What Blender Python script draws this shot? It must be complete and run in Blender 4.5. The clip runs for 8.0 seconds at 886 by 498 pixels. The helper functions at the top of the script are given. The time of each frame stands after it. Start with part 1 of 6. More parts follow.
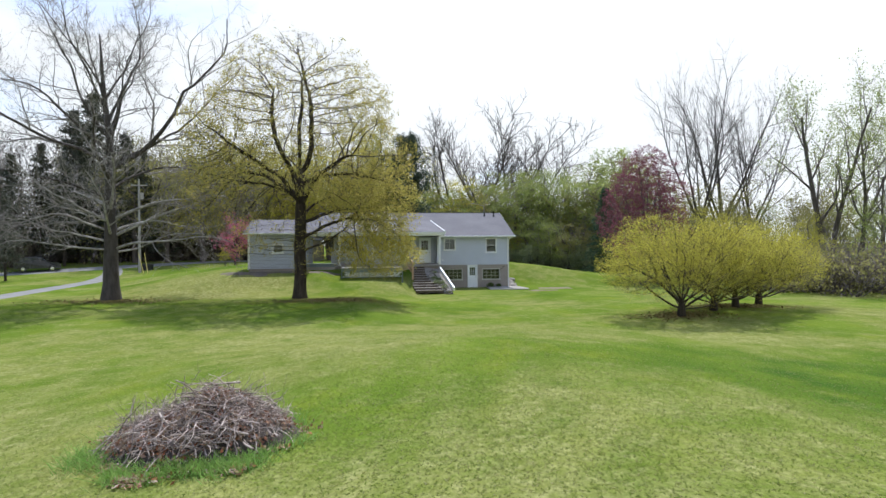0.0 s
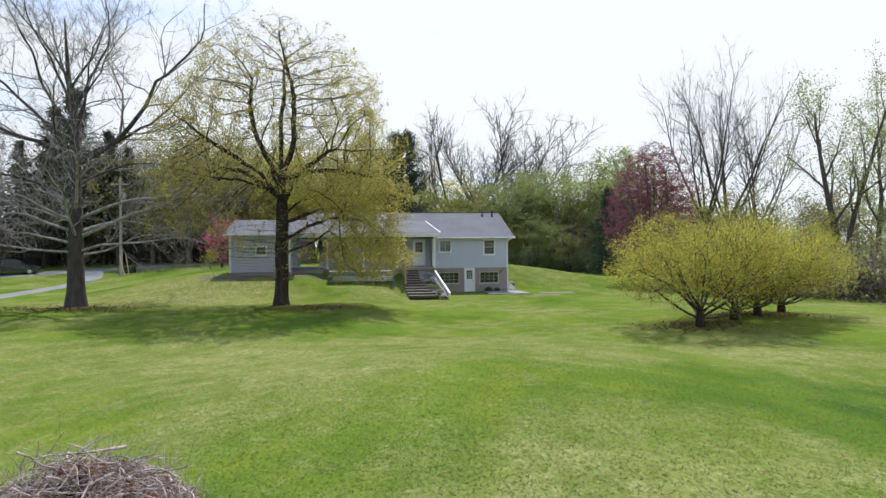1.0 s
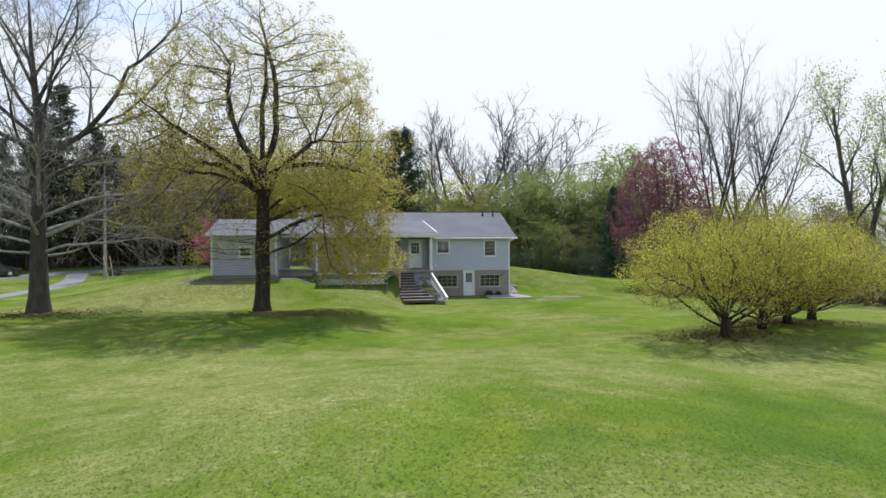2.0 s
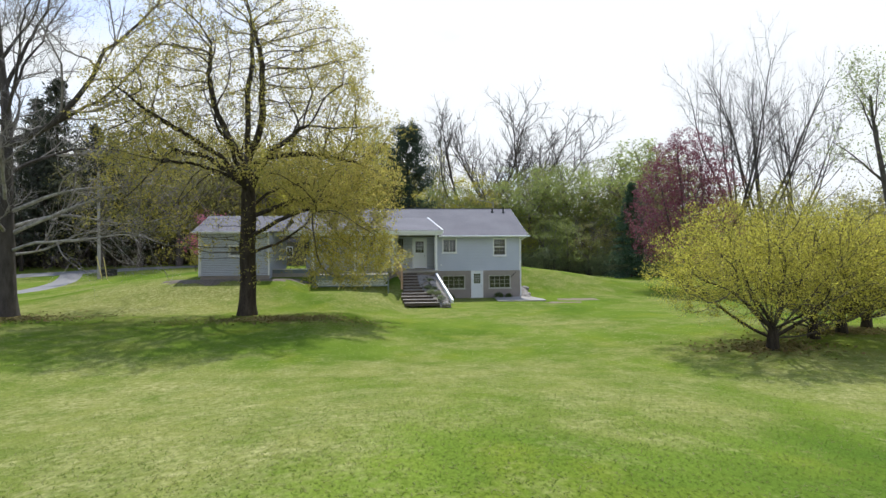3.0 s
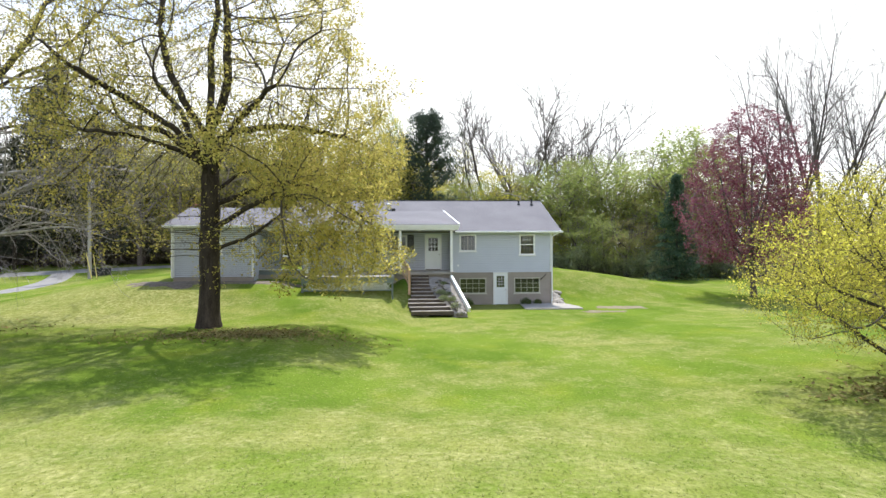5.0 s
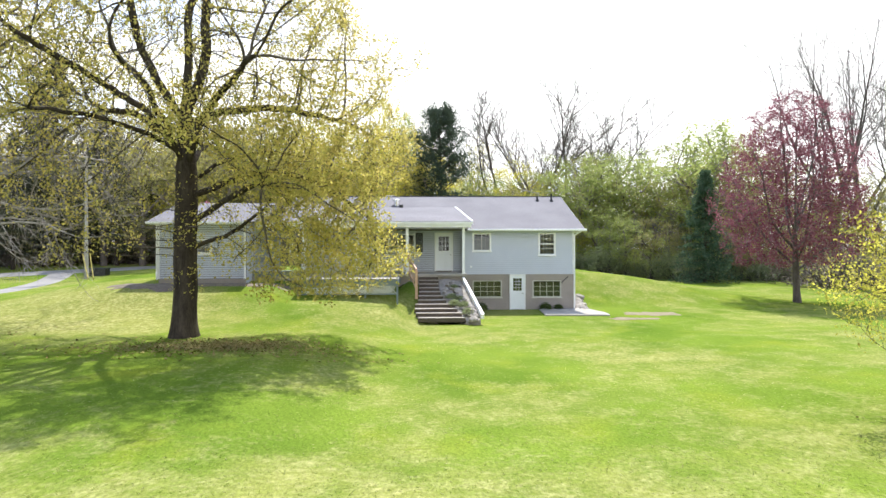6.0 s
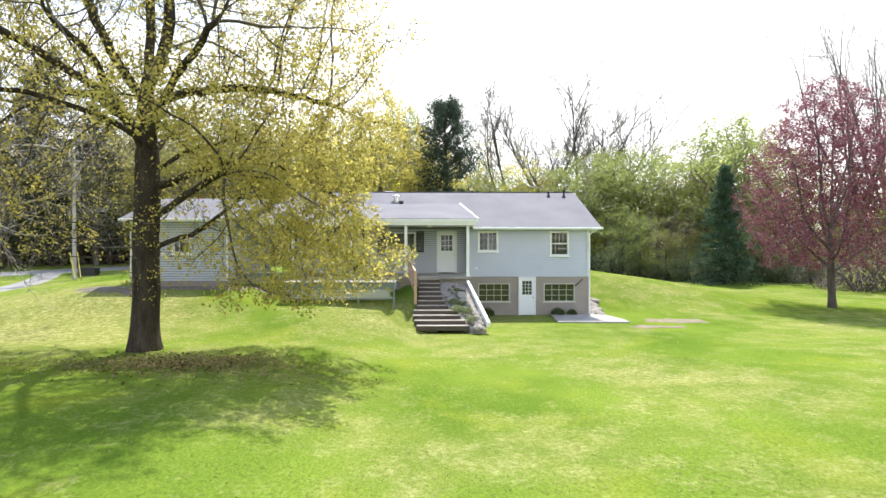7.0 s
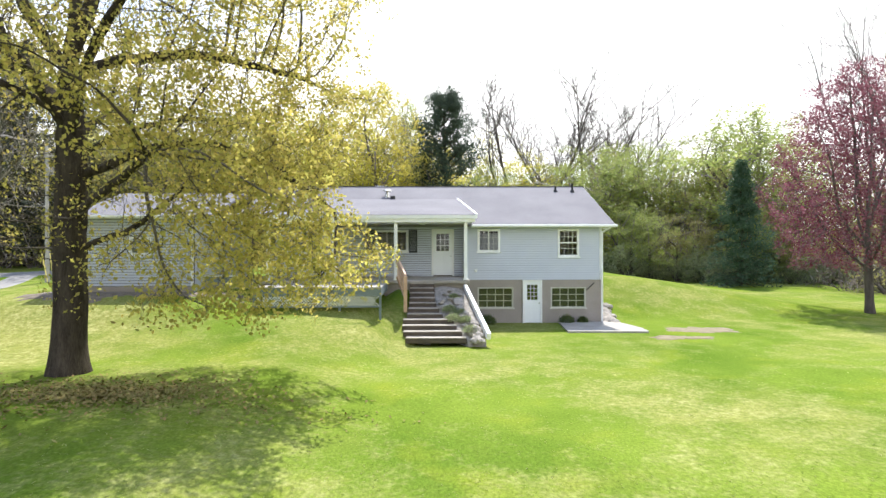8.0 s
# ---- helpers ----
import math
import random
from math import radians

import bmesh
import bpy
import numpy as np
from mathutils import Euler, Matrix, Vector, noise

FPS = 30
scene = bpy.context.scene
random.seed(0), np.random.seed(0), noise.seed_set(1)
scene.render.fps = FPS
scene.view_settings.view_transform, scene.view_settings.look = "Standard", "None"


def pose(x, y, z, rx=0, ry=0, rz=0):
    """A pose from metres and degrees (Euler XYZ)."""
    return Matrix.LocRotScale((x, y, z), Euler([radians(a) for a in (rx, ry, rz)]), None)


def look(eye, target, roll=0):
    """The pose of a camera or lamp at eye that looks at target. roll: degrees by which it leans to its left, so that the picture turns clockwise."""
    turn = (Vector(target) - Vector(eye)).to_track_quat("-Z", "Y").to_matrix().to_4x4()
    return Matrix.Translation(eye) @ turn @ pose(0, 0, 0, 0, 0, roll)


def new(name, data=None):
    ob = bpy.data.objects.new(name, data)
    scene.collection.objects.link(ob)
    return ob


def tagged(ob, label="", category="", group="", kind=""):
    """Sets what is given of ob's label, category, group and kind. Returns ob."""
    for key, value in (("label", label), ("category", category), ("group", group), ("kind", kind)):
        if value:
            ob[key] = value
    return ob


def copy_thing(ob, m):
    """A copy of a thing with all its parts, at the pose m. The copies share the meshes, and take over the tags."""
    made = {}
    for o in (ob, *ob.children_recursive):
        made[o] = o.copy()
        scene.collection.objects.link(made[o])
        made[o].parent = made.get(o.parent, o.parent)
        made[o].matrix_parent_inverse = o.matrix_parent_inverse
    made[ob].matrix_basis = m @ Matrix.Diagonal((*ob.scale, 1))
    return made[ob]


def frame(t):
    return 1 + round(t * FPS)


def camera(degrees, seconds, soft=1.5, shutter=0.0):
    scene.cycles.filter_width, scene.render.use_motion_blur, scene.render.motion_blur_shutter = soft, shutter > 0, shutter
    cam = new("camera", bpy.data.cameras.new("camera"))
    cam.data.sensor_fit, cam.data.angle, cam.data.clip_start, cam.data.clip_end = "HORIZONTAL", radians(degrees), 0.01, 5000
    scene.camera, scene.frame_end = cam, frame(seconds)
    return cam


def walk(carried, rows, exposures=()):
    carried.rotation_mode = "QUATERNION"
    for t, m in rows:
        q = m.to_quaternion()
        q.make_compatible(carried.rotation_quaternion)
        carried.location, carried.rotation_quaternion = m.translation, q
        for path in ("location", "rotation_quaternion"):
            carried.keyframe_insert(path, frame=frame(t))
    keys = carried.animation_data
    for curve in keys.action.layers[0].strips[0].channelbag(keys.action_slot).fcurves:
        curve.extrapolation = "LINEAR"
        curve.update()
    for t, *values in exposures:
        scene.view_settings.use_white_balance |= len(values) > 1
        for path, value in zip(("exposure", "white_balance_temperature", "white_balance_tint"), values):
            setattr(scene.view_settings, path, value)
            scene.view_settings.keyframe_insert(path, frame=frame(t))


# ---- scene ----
import collections

cam = camera(76.9, 8.0)
PATH = [
    (0, (-6.38, -1.547, 4.04), (-6.108, 0.434, 4.024), -0.4),
    (0.5, (-6.032, -0.117, 4.096), (-5.758, 1.864, 4.081), -0.4),
    (1, (-5.659, 1.33, 4.098), (-5.383, 3.311, 4.086), -0.4),
    (1.5, (-5.27, 2.713, 4.074), (-4.996, 4.694, 4.066), -0.4),
    (2.8, (-4.135, 6.583, 3.876), (-3.9, 8.569, 3.875), -0.4),
    (3, (-3.972, 7.208, 3.861), (-3.749, 9.196, 3.859), -0.4),
    (3.5, (-3.577, 8.794, 3.815), (-3.383, 10.784, 3.813), -0.3),
    (4, (-3.201, 10.384, 3.782), (-3.028, 12.376, 3.78), -0.3),
    (4.5, (-2.835, 11.906, 3.762), (-2.683, 13.901, 3.761), -0.2),
    (4.7, (-2.718, 12.488, 3.747), (-2.577, 14.483, 3.745), -0.3),
    (5.8, (-2.212, 15.95, 3.656), (-2.136, 17.949, 3.655), 0.1),
    (6, (-2.145, 16.543, 3.654), (-2.077, 18.542, 3.654), -0.1),
    (6.5, (-1.95, 17.917, 3.693), (-1.906, 19.916, 3.691), 0.0),
    (7, (-1.761, 19.288, 3.71), (-1.722, 21.287, 3.706), 0.0),
    (7.5, (-1.581, 20.756, 3.697), (-1.545, 22.756, 3.694), -0.0),
    (8, (-1.358, 22.493, 3.709), (-1.327, 24.493, 3.705), -0.1),
]
walk(cam, [(t, look(eye, target, roll)) for t, eye, target, roll in PATH],
     exposures=[(0.0, -0.08, 6000, 10), (1.5, -0.20, 5980, 10), (3.0, -0.12, 6050, 10), (4.0, 0.12, 6150, 10), (4.7, 0.33, 6250, 10), (6.0, 0.80, 6400, 10), (8.0, 0.84, 6400, 10)])

# ---- sky and sun ----
SUN = Vector((0.15, 0.54, 1.0)).normalized()


def sky():
    world = bpy.data.worlds.new("sky")
    scene.world = world
    world.use_nodes = True
    n, l = world.node_tree.nodes, world.node_tree.links
    n.clear()
    out, back = n.new("ShaderNodeOutputWorld"), n.new("ShaderNodeBackground")
    tex = n.new("ShaderNodeTexSky")
    tex.sky_type, tex.sun_disc = "NISHITA", False
    tex.sun_elevation = math.asin(SUN.z)
    tex.sun_rotation = math.atan2(SUN.x, SUN.y)
    coord, mapping, cloud = n.new("ShaderNodeTexCoord"), n.new("ShaderNodeMapping"), n.new("ShaderNodeTexNoise")
    mapping.inputs["Location"].default_value = (2.53, 8.91, 5.1)
    mapping.inputs["Scale"].default_value = (1.0, 1.0, 2.6)
    cloud.inputs["Scale"].default_value, cloud.inputs["Detail"].default_value = 2.3, 7.0
    ramp = n.new("ShaderNodeValToRGB")
    ramp.color_ramp.elements[0].position, ramp.color_ramp.elements[1].position = 0.31, 0.43
    ramp.color_ramp.elements[0].color = (0.58, 0.58, 0.58, 1)
    mix = n.new("ShaderNodeMixRGB")
    mix.inputs[2].default_value = (14.2, 14.2, 14.0, 1)
    l.new(coord.outputs["Generated"], mapping.inputs["Vector"])
    l.new(mapping.outputs["Vector"], cloud.inputs["Vector"])
    east, shift = n.new("ShaderNodeSeparateXYZ"), n.new("ShaderNodeMath")
    shift.operation, shift.inputs[1].default_value = "MULTIPLY_ADD", 0.26
    l.new(coord.outputs["Generated"], east.inputs[0])
    l.new(east.outputs["X"], shift.inputs[0])
    l.new(cloud.outputs["Fac"], shift.inputs[2])
    l.new(shift.outputs[0], ramp.inputs["Fac"])
    clear, share = n.new("ShaderNodeMapRange"), n.new("ShaderNodeMath")
    clear.inputs["From Min"].default_value, clear.inputs["From Max"].default_value = 0.43, 0.70
    clear.inputs["To Min"].default_value, clear.inputs["To Max"].default_value = 1.0, 0.12
    share.operation = "MULTIPLY"
    l.new(east.outputs["Z"], clear.inputs["Value"])
    l.new(ramp.outputs["Color"], share.inputs[0])
    l.new(clear.outputs["Result"], share.inputs[1])
    l.new(share.outputs[0], mix.inputs[0])
    lift = n.new("ShaderNodeMixRGB")
    lift.blend_type, lift.inputs[0].default_value, lift.inputs[2].default_value = "MULTIPLY", 1.0, (2.4, 2.75, 3.1, 1)
    l.new(tex.outputs["Color"], lift.inputs[1])
    l.new(lift.outputs["Color"], mix.inputs[1])
    l.new(mix.outputs["Color"], back.inputs["Color"])
    back.inputs["Strength"].default_value = 0.080
    l.new(back.outputs["Background"], out.inputs["Surface"])


sky()
sun = new("sun", bpy.data.lights.new("sun", "SUN"))
sun.data.energy, sun.data.angle, sun.data.color = 5.0, radians(0.7), (1.0, 0.95, 0.87)
sun.matrix_world = look((0, 0, 60), Vector((0, 0, 60)) - SUN)


# ---- materials ----
def shader(name):
    m = bpy.data.materials.new(name)
    m.use_nodes = True
    return m, m.node_tree.nodes, m.node_tree.links, m.node_tree.nodes["Principled BSDF"]


def surface(name, dark, light, scale=4.0, rough=0.7, bump=0.2, fine=40.0, stretch=(1, 1, 1), metal=0.0, island=0.0, spec=0.4):
    """Two colours mixed by noise at two scales, with relief from the finer one. island: how far loose pieces differ in value."""
    m, n, l, bsdf = shader(name)
    coord, mp = n.new("ShaderNodeTexCoord"), n.new("ShaderNodeMapping")
    mp.inputs["Scale"].default_value = stretch
    l.new(coord.outputs["Object"], mp.inputs["Vector"])
    a, b = n.new("ShaderNodeTexNoise"), n.new("ShaderNodeTexNoise")
    a.inputs["Scale"].default_value, a.inputs["Detail"].default_value = scale, 4
    b.inputs["Scale"].default_value, b.inputs["Detail"].default_value = fine, 5
    add = n.new("ShaderNodeMath")
    add.operation = "MULTIPLY_ADD"
    add.inputs[1].default_value = 0.6
    half = n.new("ShaderNodeMath")
    half.operation, half.inputs[1].default_value = "MULTIPLY", 0.4
    ramp = n.new("ShaderNodeValToRGB")
    ramp.color_ramp.elements[0].position, ramp.color_ramp.elements[1].position = 0.32, 0.68
    ramp.color_ramp.elements[0].color, ramp.color_ramp.elements[1].color = (*dark, 1), (*light, 1)
    for t in (a, b):
        l.new(mp.outputs["Vector"], t.inputs["Vector"])
    l.new(a.outputs["Fac"], add.inputs[0])
    l.new(b.outputs["Fac"], half.inputs[0])
    l.new(half.outputs[0], add.inputs[2])
    l.new(add.outputs[0], ramp.inputs["Fac"])
    colour = ramp.outputs["Color"]
    if island:
        g, hsv, rng = n.new("ShaderNodeNewGeometry"), n.new("ShaderNodeHueSaturation"), n.new("ShaderNodeMapRange")
        rng.inputs["To Min"].default_value, rng.inputs["To Max"].default_value = 1 - island, 1 + island
        l.new(g.outputs["Random Per Island"], rng.inputs["Value"])
        l.new(rng.outputs["Result"], hsv.inputs["Value"])
        l.new(colour, hsv.inputs["Color"])
        colour = hsv.outputs["Color"]
    l.new(colour, bsdf.inputs["Base Color"])
    if bump:
        bp = n.new("ShaderNodeBump")
        bp.inputs["Strength"].default_value, bp.inputs["Distance"].default_value = bump, 0.02
        l.new(b.outputs["Fac"], bp.inputs["Height"])
        l.new(bp.outputs["Normal"], bsdf.inputs["Normal"])
    bsdf.inputs["Roughness"].default_value, bsdf.inputs["Metallic"].default_value = rough, metal
    bsdf.inputs["Specular IOR Level"].default_value = spec
    return m


def foliage(name, colours, through_light=0.45):
    """Leaves: each one takes its own colour, and light shines through them."""
    m, n, l, bsdf = shader(name)
    n.remove(bsdf)
    g, ramp = n.new("ShaderNodeNewGeometry"), n.new("ShaderNodeValToRGB")
    e = ramp.color_ramp.elements
    while len(e) < len(colours):
        e.new(0.5)
    for i, c in enumerate(colours):
        e[i].position, e[i].color = i / (len(colours) - 1), (*c, 1)
    d, t, mix = n.new("ShaderNodeBsdfDiffuse"), n.new("ShaderNodeBsdfTranslucent"), n.new("ShaderNodeMixShader")
    mix.inputs[0].default_value = through_light
    l.new(g.outputs["Random Per Island"], ramp.inputs["Fac"])
    l.new(ramp.outputs["Color"], d.inputs["Color"])
    l.new(ramp.outputs["Color"], t.inputs["Color"])
    l.new(d.outputs[0], mix.inputs[1])
    l.new(t.outputs[0], mix.inputs[2])
    l.new(mix.outputs[0], n["Material Output"].inputs["Surface"])
    return m


def lawn_material(name):
    """Mown spring grass: fresh green, dull green and straw, in patches of several sizes."""
    m, n, l, bsdf = shader(name)
    coord = n.new("ShaderNodeNewGeometry")

    def noise_at(scale, detail=4, stretch=None):
        t = n.new("ShaderNodeTexNoise")
        t.inputs["Scale"].default_value, t.inputs["Detail"].default_value = scale, detail
        if stretch:
            mp = n.new("ShaderNodeMapping")
            mp.inputs["Scale"].default_value = stretch
            l.new(coord.outputs["Position"], mp.inputs["Vector"])
            l.new(mp.outputs["Vector"], t.inputs["Vector"])
        else:
            l.new(coord.outputs["Position"], t.inputs["Vector"])
        return t.outputs["Fac"]

    def mixed(fac, lo, hi, a, b):
        r, x = n.new("ShaderNodeMapRange"), n.new("ShaderNodeMixRGB")
        r.inputs["From Min"].default_value, r.inputs["From Max"].default_value = lo, hi
        l.new(fac, r.inputs["Value"])
        l.new(r.outputs["Result"], x.inputs[0])
        for k, c in ((1, a), (2, b)):
            if isinstance(c, tuple):
                x.inputs[k].default_value = (*c, 1)
            else:
                l.new(c, x.inputs[k])
        return x.outputs[0]

    place = n.new("ShaderNodeSeparateXYZ")
    l.new(coord.outputs["Position"], place.inputs[0])

    def over(axis, lo, hi):
        r = n.new("ShaderNodeMapRange")
        r.interpolation_type = "SMOOTHSTEP"
        r.inputs["From Min"].default_value, r.inputs["From Max"].default_value = lo, hi
        l.new(place.outputs[axis], r.inputs["Value"])
        return r.outputs["Result"]

    def sums(op, a, b, c=None):
        k = n.new("ShaderNodeMath")
        k.operation = op
        for i, v in enumerate((a, b, c)):
            if v is None:
                continue
            if isinstance(v, float):
                k.inputs[i].default_value = v
            else:
                l.new(v, k.inputs[i])
        return k.outputs[0]

    # thin dry turf along the crest of the swell and on the terrace's face, deeper green to the east
    crest = sums("MULTIPLY", over("Y", 11.0, 20.0), over("Y", 29.0, 23.5))
    east = sums("MULTIPLY", over("X", -2.5, 6.0), over("Y", 19.0, 13.0))
    dry = sums("MULTIPLY_ADD", crest, 0.11, noise_at(0.16, 4))
    dry = sums("MULTIPLY_ADD", east, -0.20, dry)
    dry = sums("MULTIPLY_ADD", over("Y", 14.0, 6.0), 0.10, dry)
    slope = sums("MULTIPLY", sums("MULTIPLY", over("X", -27.0, -21.0), over("X", -10.0, -14.0)), sums("MULTIPLY", over("Y", 37.5, 40.0), over("Y", 46.5, 43.0)))
    dry = sums("MULTIPLY_ADD", slope, 0.24, dry)
    lush = mixed(noise_at(0.22, 5, (1.0, 0.8, 1.0)), 0.36, 0.62, (0.084, 0.136, 0.017), (0.136, 0.190, 0.027))
    lush = mixed(noise_at(0.5, 6), 0.53, 0.80, lush, (0.175, 0.208, 0.026))
    deep = sums("MULTIPLY", east, sums("MULTIPLY_ADD", noise_at(0.45, 9), 3.0, -0.95))
    lush = mixed(deep, 0.1, 1.1, lush, (0.042, 0.094, 0.016))
    dull = mixed(noise_at(0.8, 7), 0.32, 0.68, (0.106, 0.148, 0.024), (0.192, 0.208, 0.052))
    green = mixed(dry, 0.44, 0.66, lush, dull)
    straw = mixed(noise_at(6.0, 6), 0.35, 0.7, (0.17, 0.18, 0.05), (0.36, 0.345, 0.15))
    patchy = mixed(sums("MULTIPLY_ADD", dry, 0.55, sums("MULTIPLY_ADD", noise_at(8.0, 8), 0.38, sums("MULTIPLY", noise_at(1.1, 6), 0.5))), 0.68, 1.0, green, straw)
    grain = mixed(noise_at(22.0, 6, (1, 0.6, 1)), 0.30, 0.72, (0.76, 0.76, 0.76), (1.24, 1.24, 1.24))
    mul = n.new("ShaderNodeMixRGB")
    mul.blend_type, mul.inputs[0].default_value = "MULTIPLY", 1.0
    l.new(patchy, mul.inputs[1])
    l.new(grain, mul.inputs[2])
    colour = mul.outputs[0]
    l.new(colour, bsdf.inputs["Base Color"])
    bsdf.inputs["Roughness"].default_value, bsdf.inputs["Specular IOR Level"].default_value = 1.0, 0.0
    bp = n.new("ShaderNodeBump")
    bp.inputs["Strength"].default_value, bp.inputs["Distance"].default_value = 0.35, 0.03
    l.new(noise_at(30.0, 6), bp.inputs["Height"])
    l.new(bp.outputs["Normal"], bsdf.inputs["Normal"])
    return m


def glass_material():
    m, n, l, bsdf = shader("window_glass")
    bsdf.inputs["Base Color"].default_value = (0.85, 0.88, 0.88, 1)
    bsdf.inputs["Roughness"].default_value = 0.0
    bsdf.inputs["IOR"].default_value = 1.45
    bsdf.inputs["Transmission Weight"].default_value = 1.0
    return m


LAWN = lawn_material("lawn")
BLADE = foliage("grass_blades", [(0.15, 0.23, 0.035), (0.22, 0.28, 0.06), (0.40, 0.38, 0.18), (0.18, 0.26, 0.045), (0.50, 0.47, 0.26)], 0.7)
BARK_A = surface("bark_grey_brown", (0.045, 0.036, 0.032), (0.15, 0.125, 0.11), 2.0, 0.9, 0.8, 18, (3, 3, 0.7))
BARK_B = surface("bark_dark", (0.016, 0.013, 0.011), (0.085, 0.069, 0.054), 2.0, 0.95, 1.0, 14, (3, 3, 0.6), spec=0.1)
TWIG_A = surface("twigs_silver_grey", (0.13, 0.115, 0.105), (0.36, 0.33, 0.31), 3.0, 0.7, 0.2, 30)
TWIG_D = surface("twigs_dull_brown", (0.06, 0.05, 0.046), (0.19, 0.17, 0.16), 3.0, 0.7, 0.2, 30)
TWIG_W = surface("twigs_brown_grey", (0.13, 0.105, 0.10), (0.30, 0.26, 0.24), 3.0, 0.8, 0.2, 30)
TWIG_B = surface("twigs_dark", (0.04, 0.033, 0.026), (0.11, 0.09, 0.065), 3.0, 0.8, 0.2, 30)
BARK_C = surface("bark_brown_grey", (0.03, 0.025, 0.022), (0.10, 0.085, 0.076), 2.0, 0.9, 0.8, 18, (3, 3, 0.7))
BARK_SUNLIT = surface("bark_sunlit_grey", (0.11, 0.098, 0.09), (0.52, 0.49, 0.465), 2.2, 0.75, 0.5, 22, (2, 2, 1))
LEAF_GOLD = foliage("leaves_young_gold", [(0.38, 0.34, 0.095), (0.56, 0.49, 0.125), (0.33, 0.33, 0.085), (0.60, 0.49, 0.14), (0.24, 0.205, 0.075)], 0.68)
LEAF_AMBER = foliage("leaves_bright_gold", [(0.46, 0.41, 0.09), (0.60, 0.50, 0.12), (0.38, 0.36, 0.08)], 0.6)
LEAF_LIME = foliage("leaves_lime", [(0.52, 0.485, 0.08), (0.68, 0.63, 0.11), (0.40, 0.39, 0.075), (0.42, 0.35, 0.10)], 0.68)
LEAF_GREEN = foliage("leaves_spring_green", [(0.28, 0.345, 0.095), (0.38, 0.445, 0.14), (0.22, 0.265, 0.08), (0.46, 0.48, 0.18)], 0.66)
LEAF_DULL = foliage("leaves_olive", [(0.28, 0.27, 0.10), (0.38, 0.36, 0.13), (0.22, 0.21, 0.09)], 0.65)
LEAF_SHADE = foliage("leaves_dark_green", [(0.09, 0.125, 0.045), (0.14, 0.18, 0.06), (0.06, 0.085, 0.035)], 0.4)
LEAF_FRESH = foliage("grass_fresh", [(0.20, 0.36, 0.08), (0.28, 0.46, 0.11), (0.18, 0.30, 0.07), (0.38, 0.48, 0.16)], 0.5)
LEAF_BROWN = foliage("buds_brown", [(0.16, 0.13, 0.115), (0.22, 0.185, 0.165), (0.125, 0.105, 0.092), (0.18, 0.165, 0.105)], 0.4)
LEAF_SAGE = foliage("leaves_sage", [(0.25, 0.29, 0.15), (0.34, 0.38, 0.20), (0.20, 0.24, 0.13)], 0.5)
LEAF_PLUM = foliage("leaves_purple", [(0.16, 0.045, 0.065), (0.24, 0.085, 0.11), (0.36, 0.18, 0.215), (0.15, 0.045, 0.065)], 0.52)
LEAF_PINK = foliage("blossom_pink", [(0.55, 0.12, 0.22), (0.65, 0.25, 0.33), (0.45, 0.10, 0.18)], 0.4)
NEEDLE = foliage("needles_dark", [(0.06, 0.07, 0.055), (0.095, 0.105, 0.08), (0.12, 0.125, 0.10)], 0.35)
NEEDLE_PINE = foliage("needles_grey_green", [(0.06, 0.085, 0.065), (0.10, 0.13, 0.095), (0.045, 0.06, 0.05)], 0.3)
NEEDLE_BLUE = foliage("needles_blue_green", [(0.055, 0.10, 0.06), (0.09, 0.14, 0.085), (0.12, 0.17, 0.11)], 0.3)
LITTER = foliage("fallen_leaves", [(0.17, 0.14, 0.06), (0.24, 0.20, 0.09), (0.14, 0.13, 0.045), (0.22, 0.21, 0.075), (0.24, 0.15, 0.07)], 0.1)
PILE_LEAF = foliage("rotting_leaves", [(0.42, 0.17, 0.09), (0.24, 0.12, 0.08), (0.48, 0.34, 0.23), (0.30, 0.20, 0.15), (0.56, 0.46, 0.36)], 0.1)
STICK = surface("dry_sticks", (0.14, 0.10, 0.085), (0.58, 0.485, 0.43), 5.0, 0.85, 0.3, 40, island=0.6)
SIDING = surface("blue_grey_vinyl_siding", (0.45, 0.483, 0.57), (0.505, 0.538, 0.625), 0.8, 0.5, 0.04, 25)
CONCRETE = surface("tan_grey_painted_block", (0.27, 0.24, 0.22), (0.34, 0.30, 0.275), 1.5, 0.85, 0.25, 30)
WHITE = surface("white_trim_paint", (0.70, 0.71, 0.72), (0.80, 0.81, 0.82), 2.0, 0.45, 0.03, 30)
DOORWHITE = surface("white_door_paint", (0.74, 0.77, 0.80), (0.80, 0.83, 0.86), 2.0, 0.4, 0.02, 30)
SHINGLE = surface("grey_asphalt_shingles", (0.11, 0.106, 0.118), (0.165, 0.159, 0.172), 0.5, 0.9, 0.5, 45)
BLACK = surface("black_metal", (0.012, 0.012, 0.013), (0.03, 0.03, 0.03), 5.0, 0.5, 0.05, 30)
SHUTTER = surface("dark_shutter_paint", (0.02, 0.022, 0.03), (0.04, 0.042, 0.05), 5.0, 0.5, 0.05, 30)
DECKPAINT = surface("grey_blue_deck_paint", (0.13, 0.165, 0.18), (0.20, 0.235, 0.25), 3.0, 0.75, 0.15, 30, (0.5, 1, 1))
TIMBER = surface("weathered_timber", (0.055, 0.043, 0.036), (0.13, 0.105, 0.085), 3.0, 0.9, 0.4, 35, (0.6, 3, 3))
TREAD = surface("pale_timber", (0.24, 0.21, 0.18), (0.44, 0.40, 0.35), 2.0, 0.9, 0.4, 30, (0.6, 3, 3))
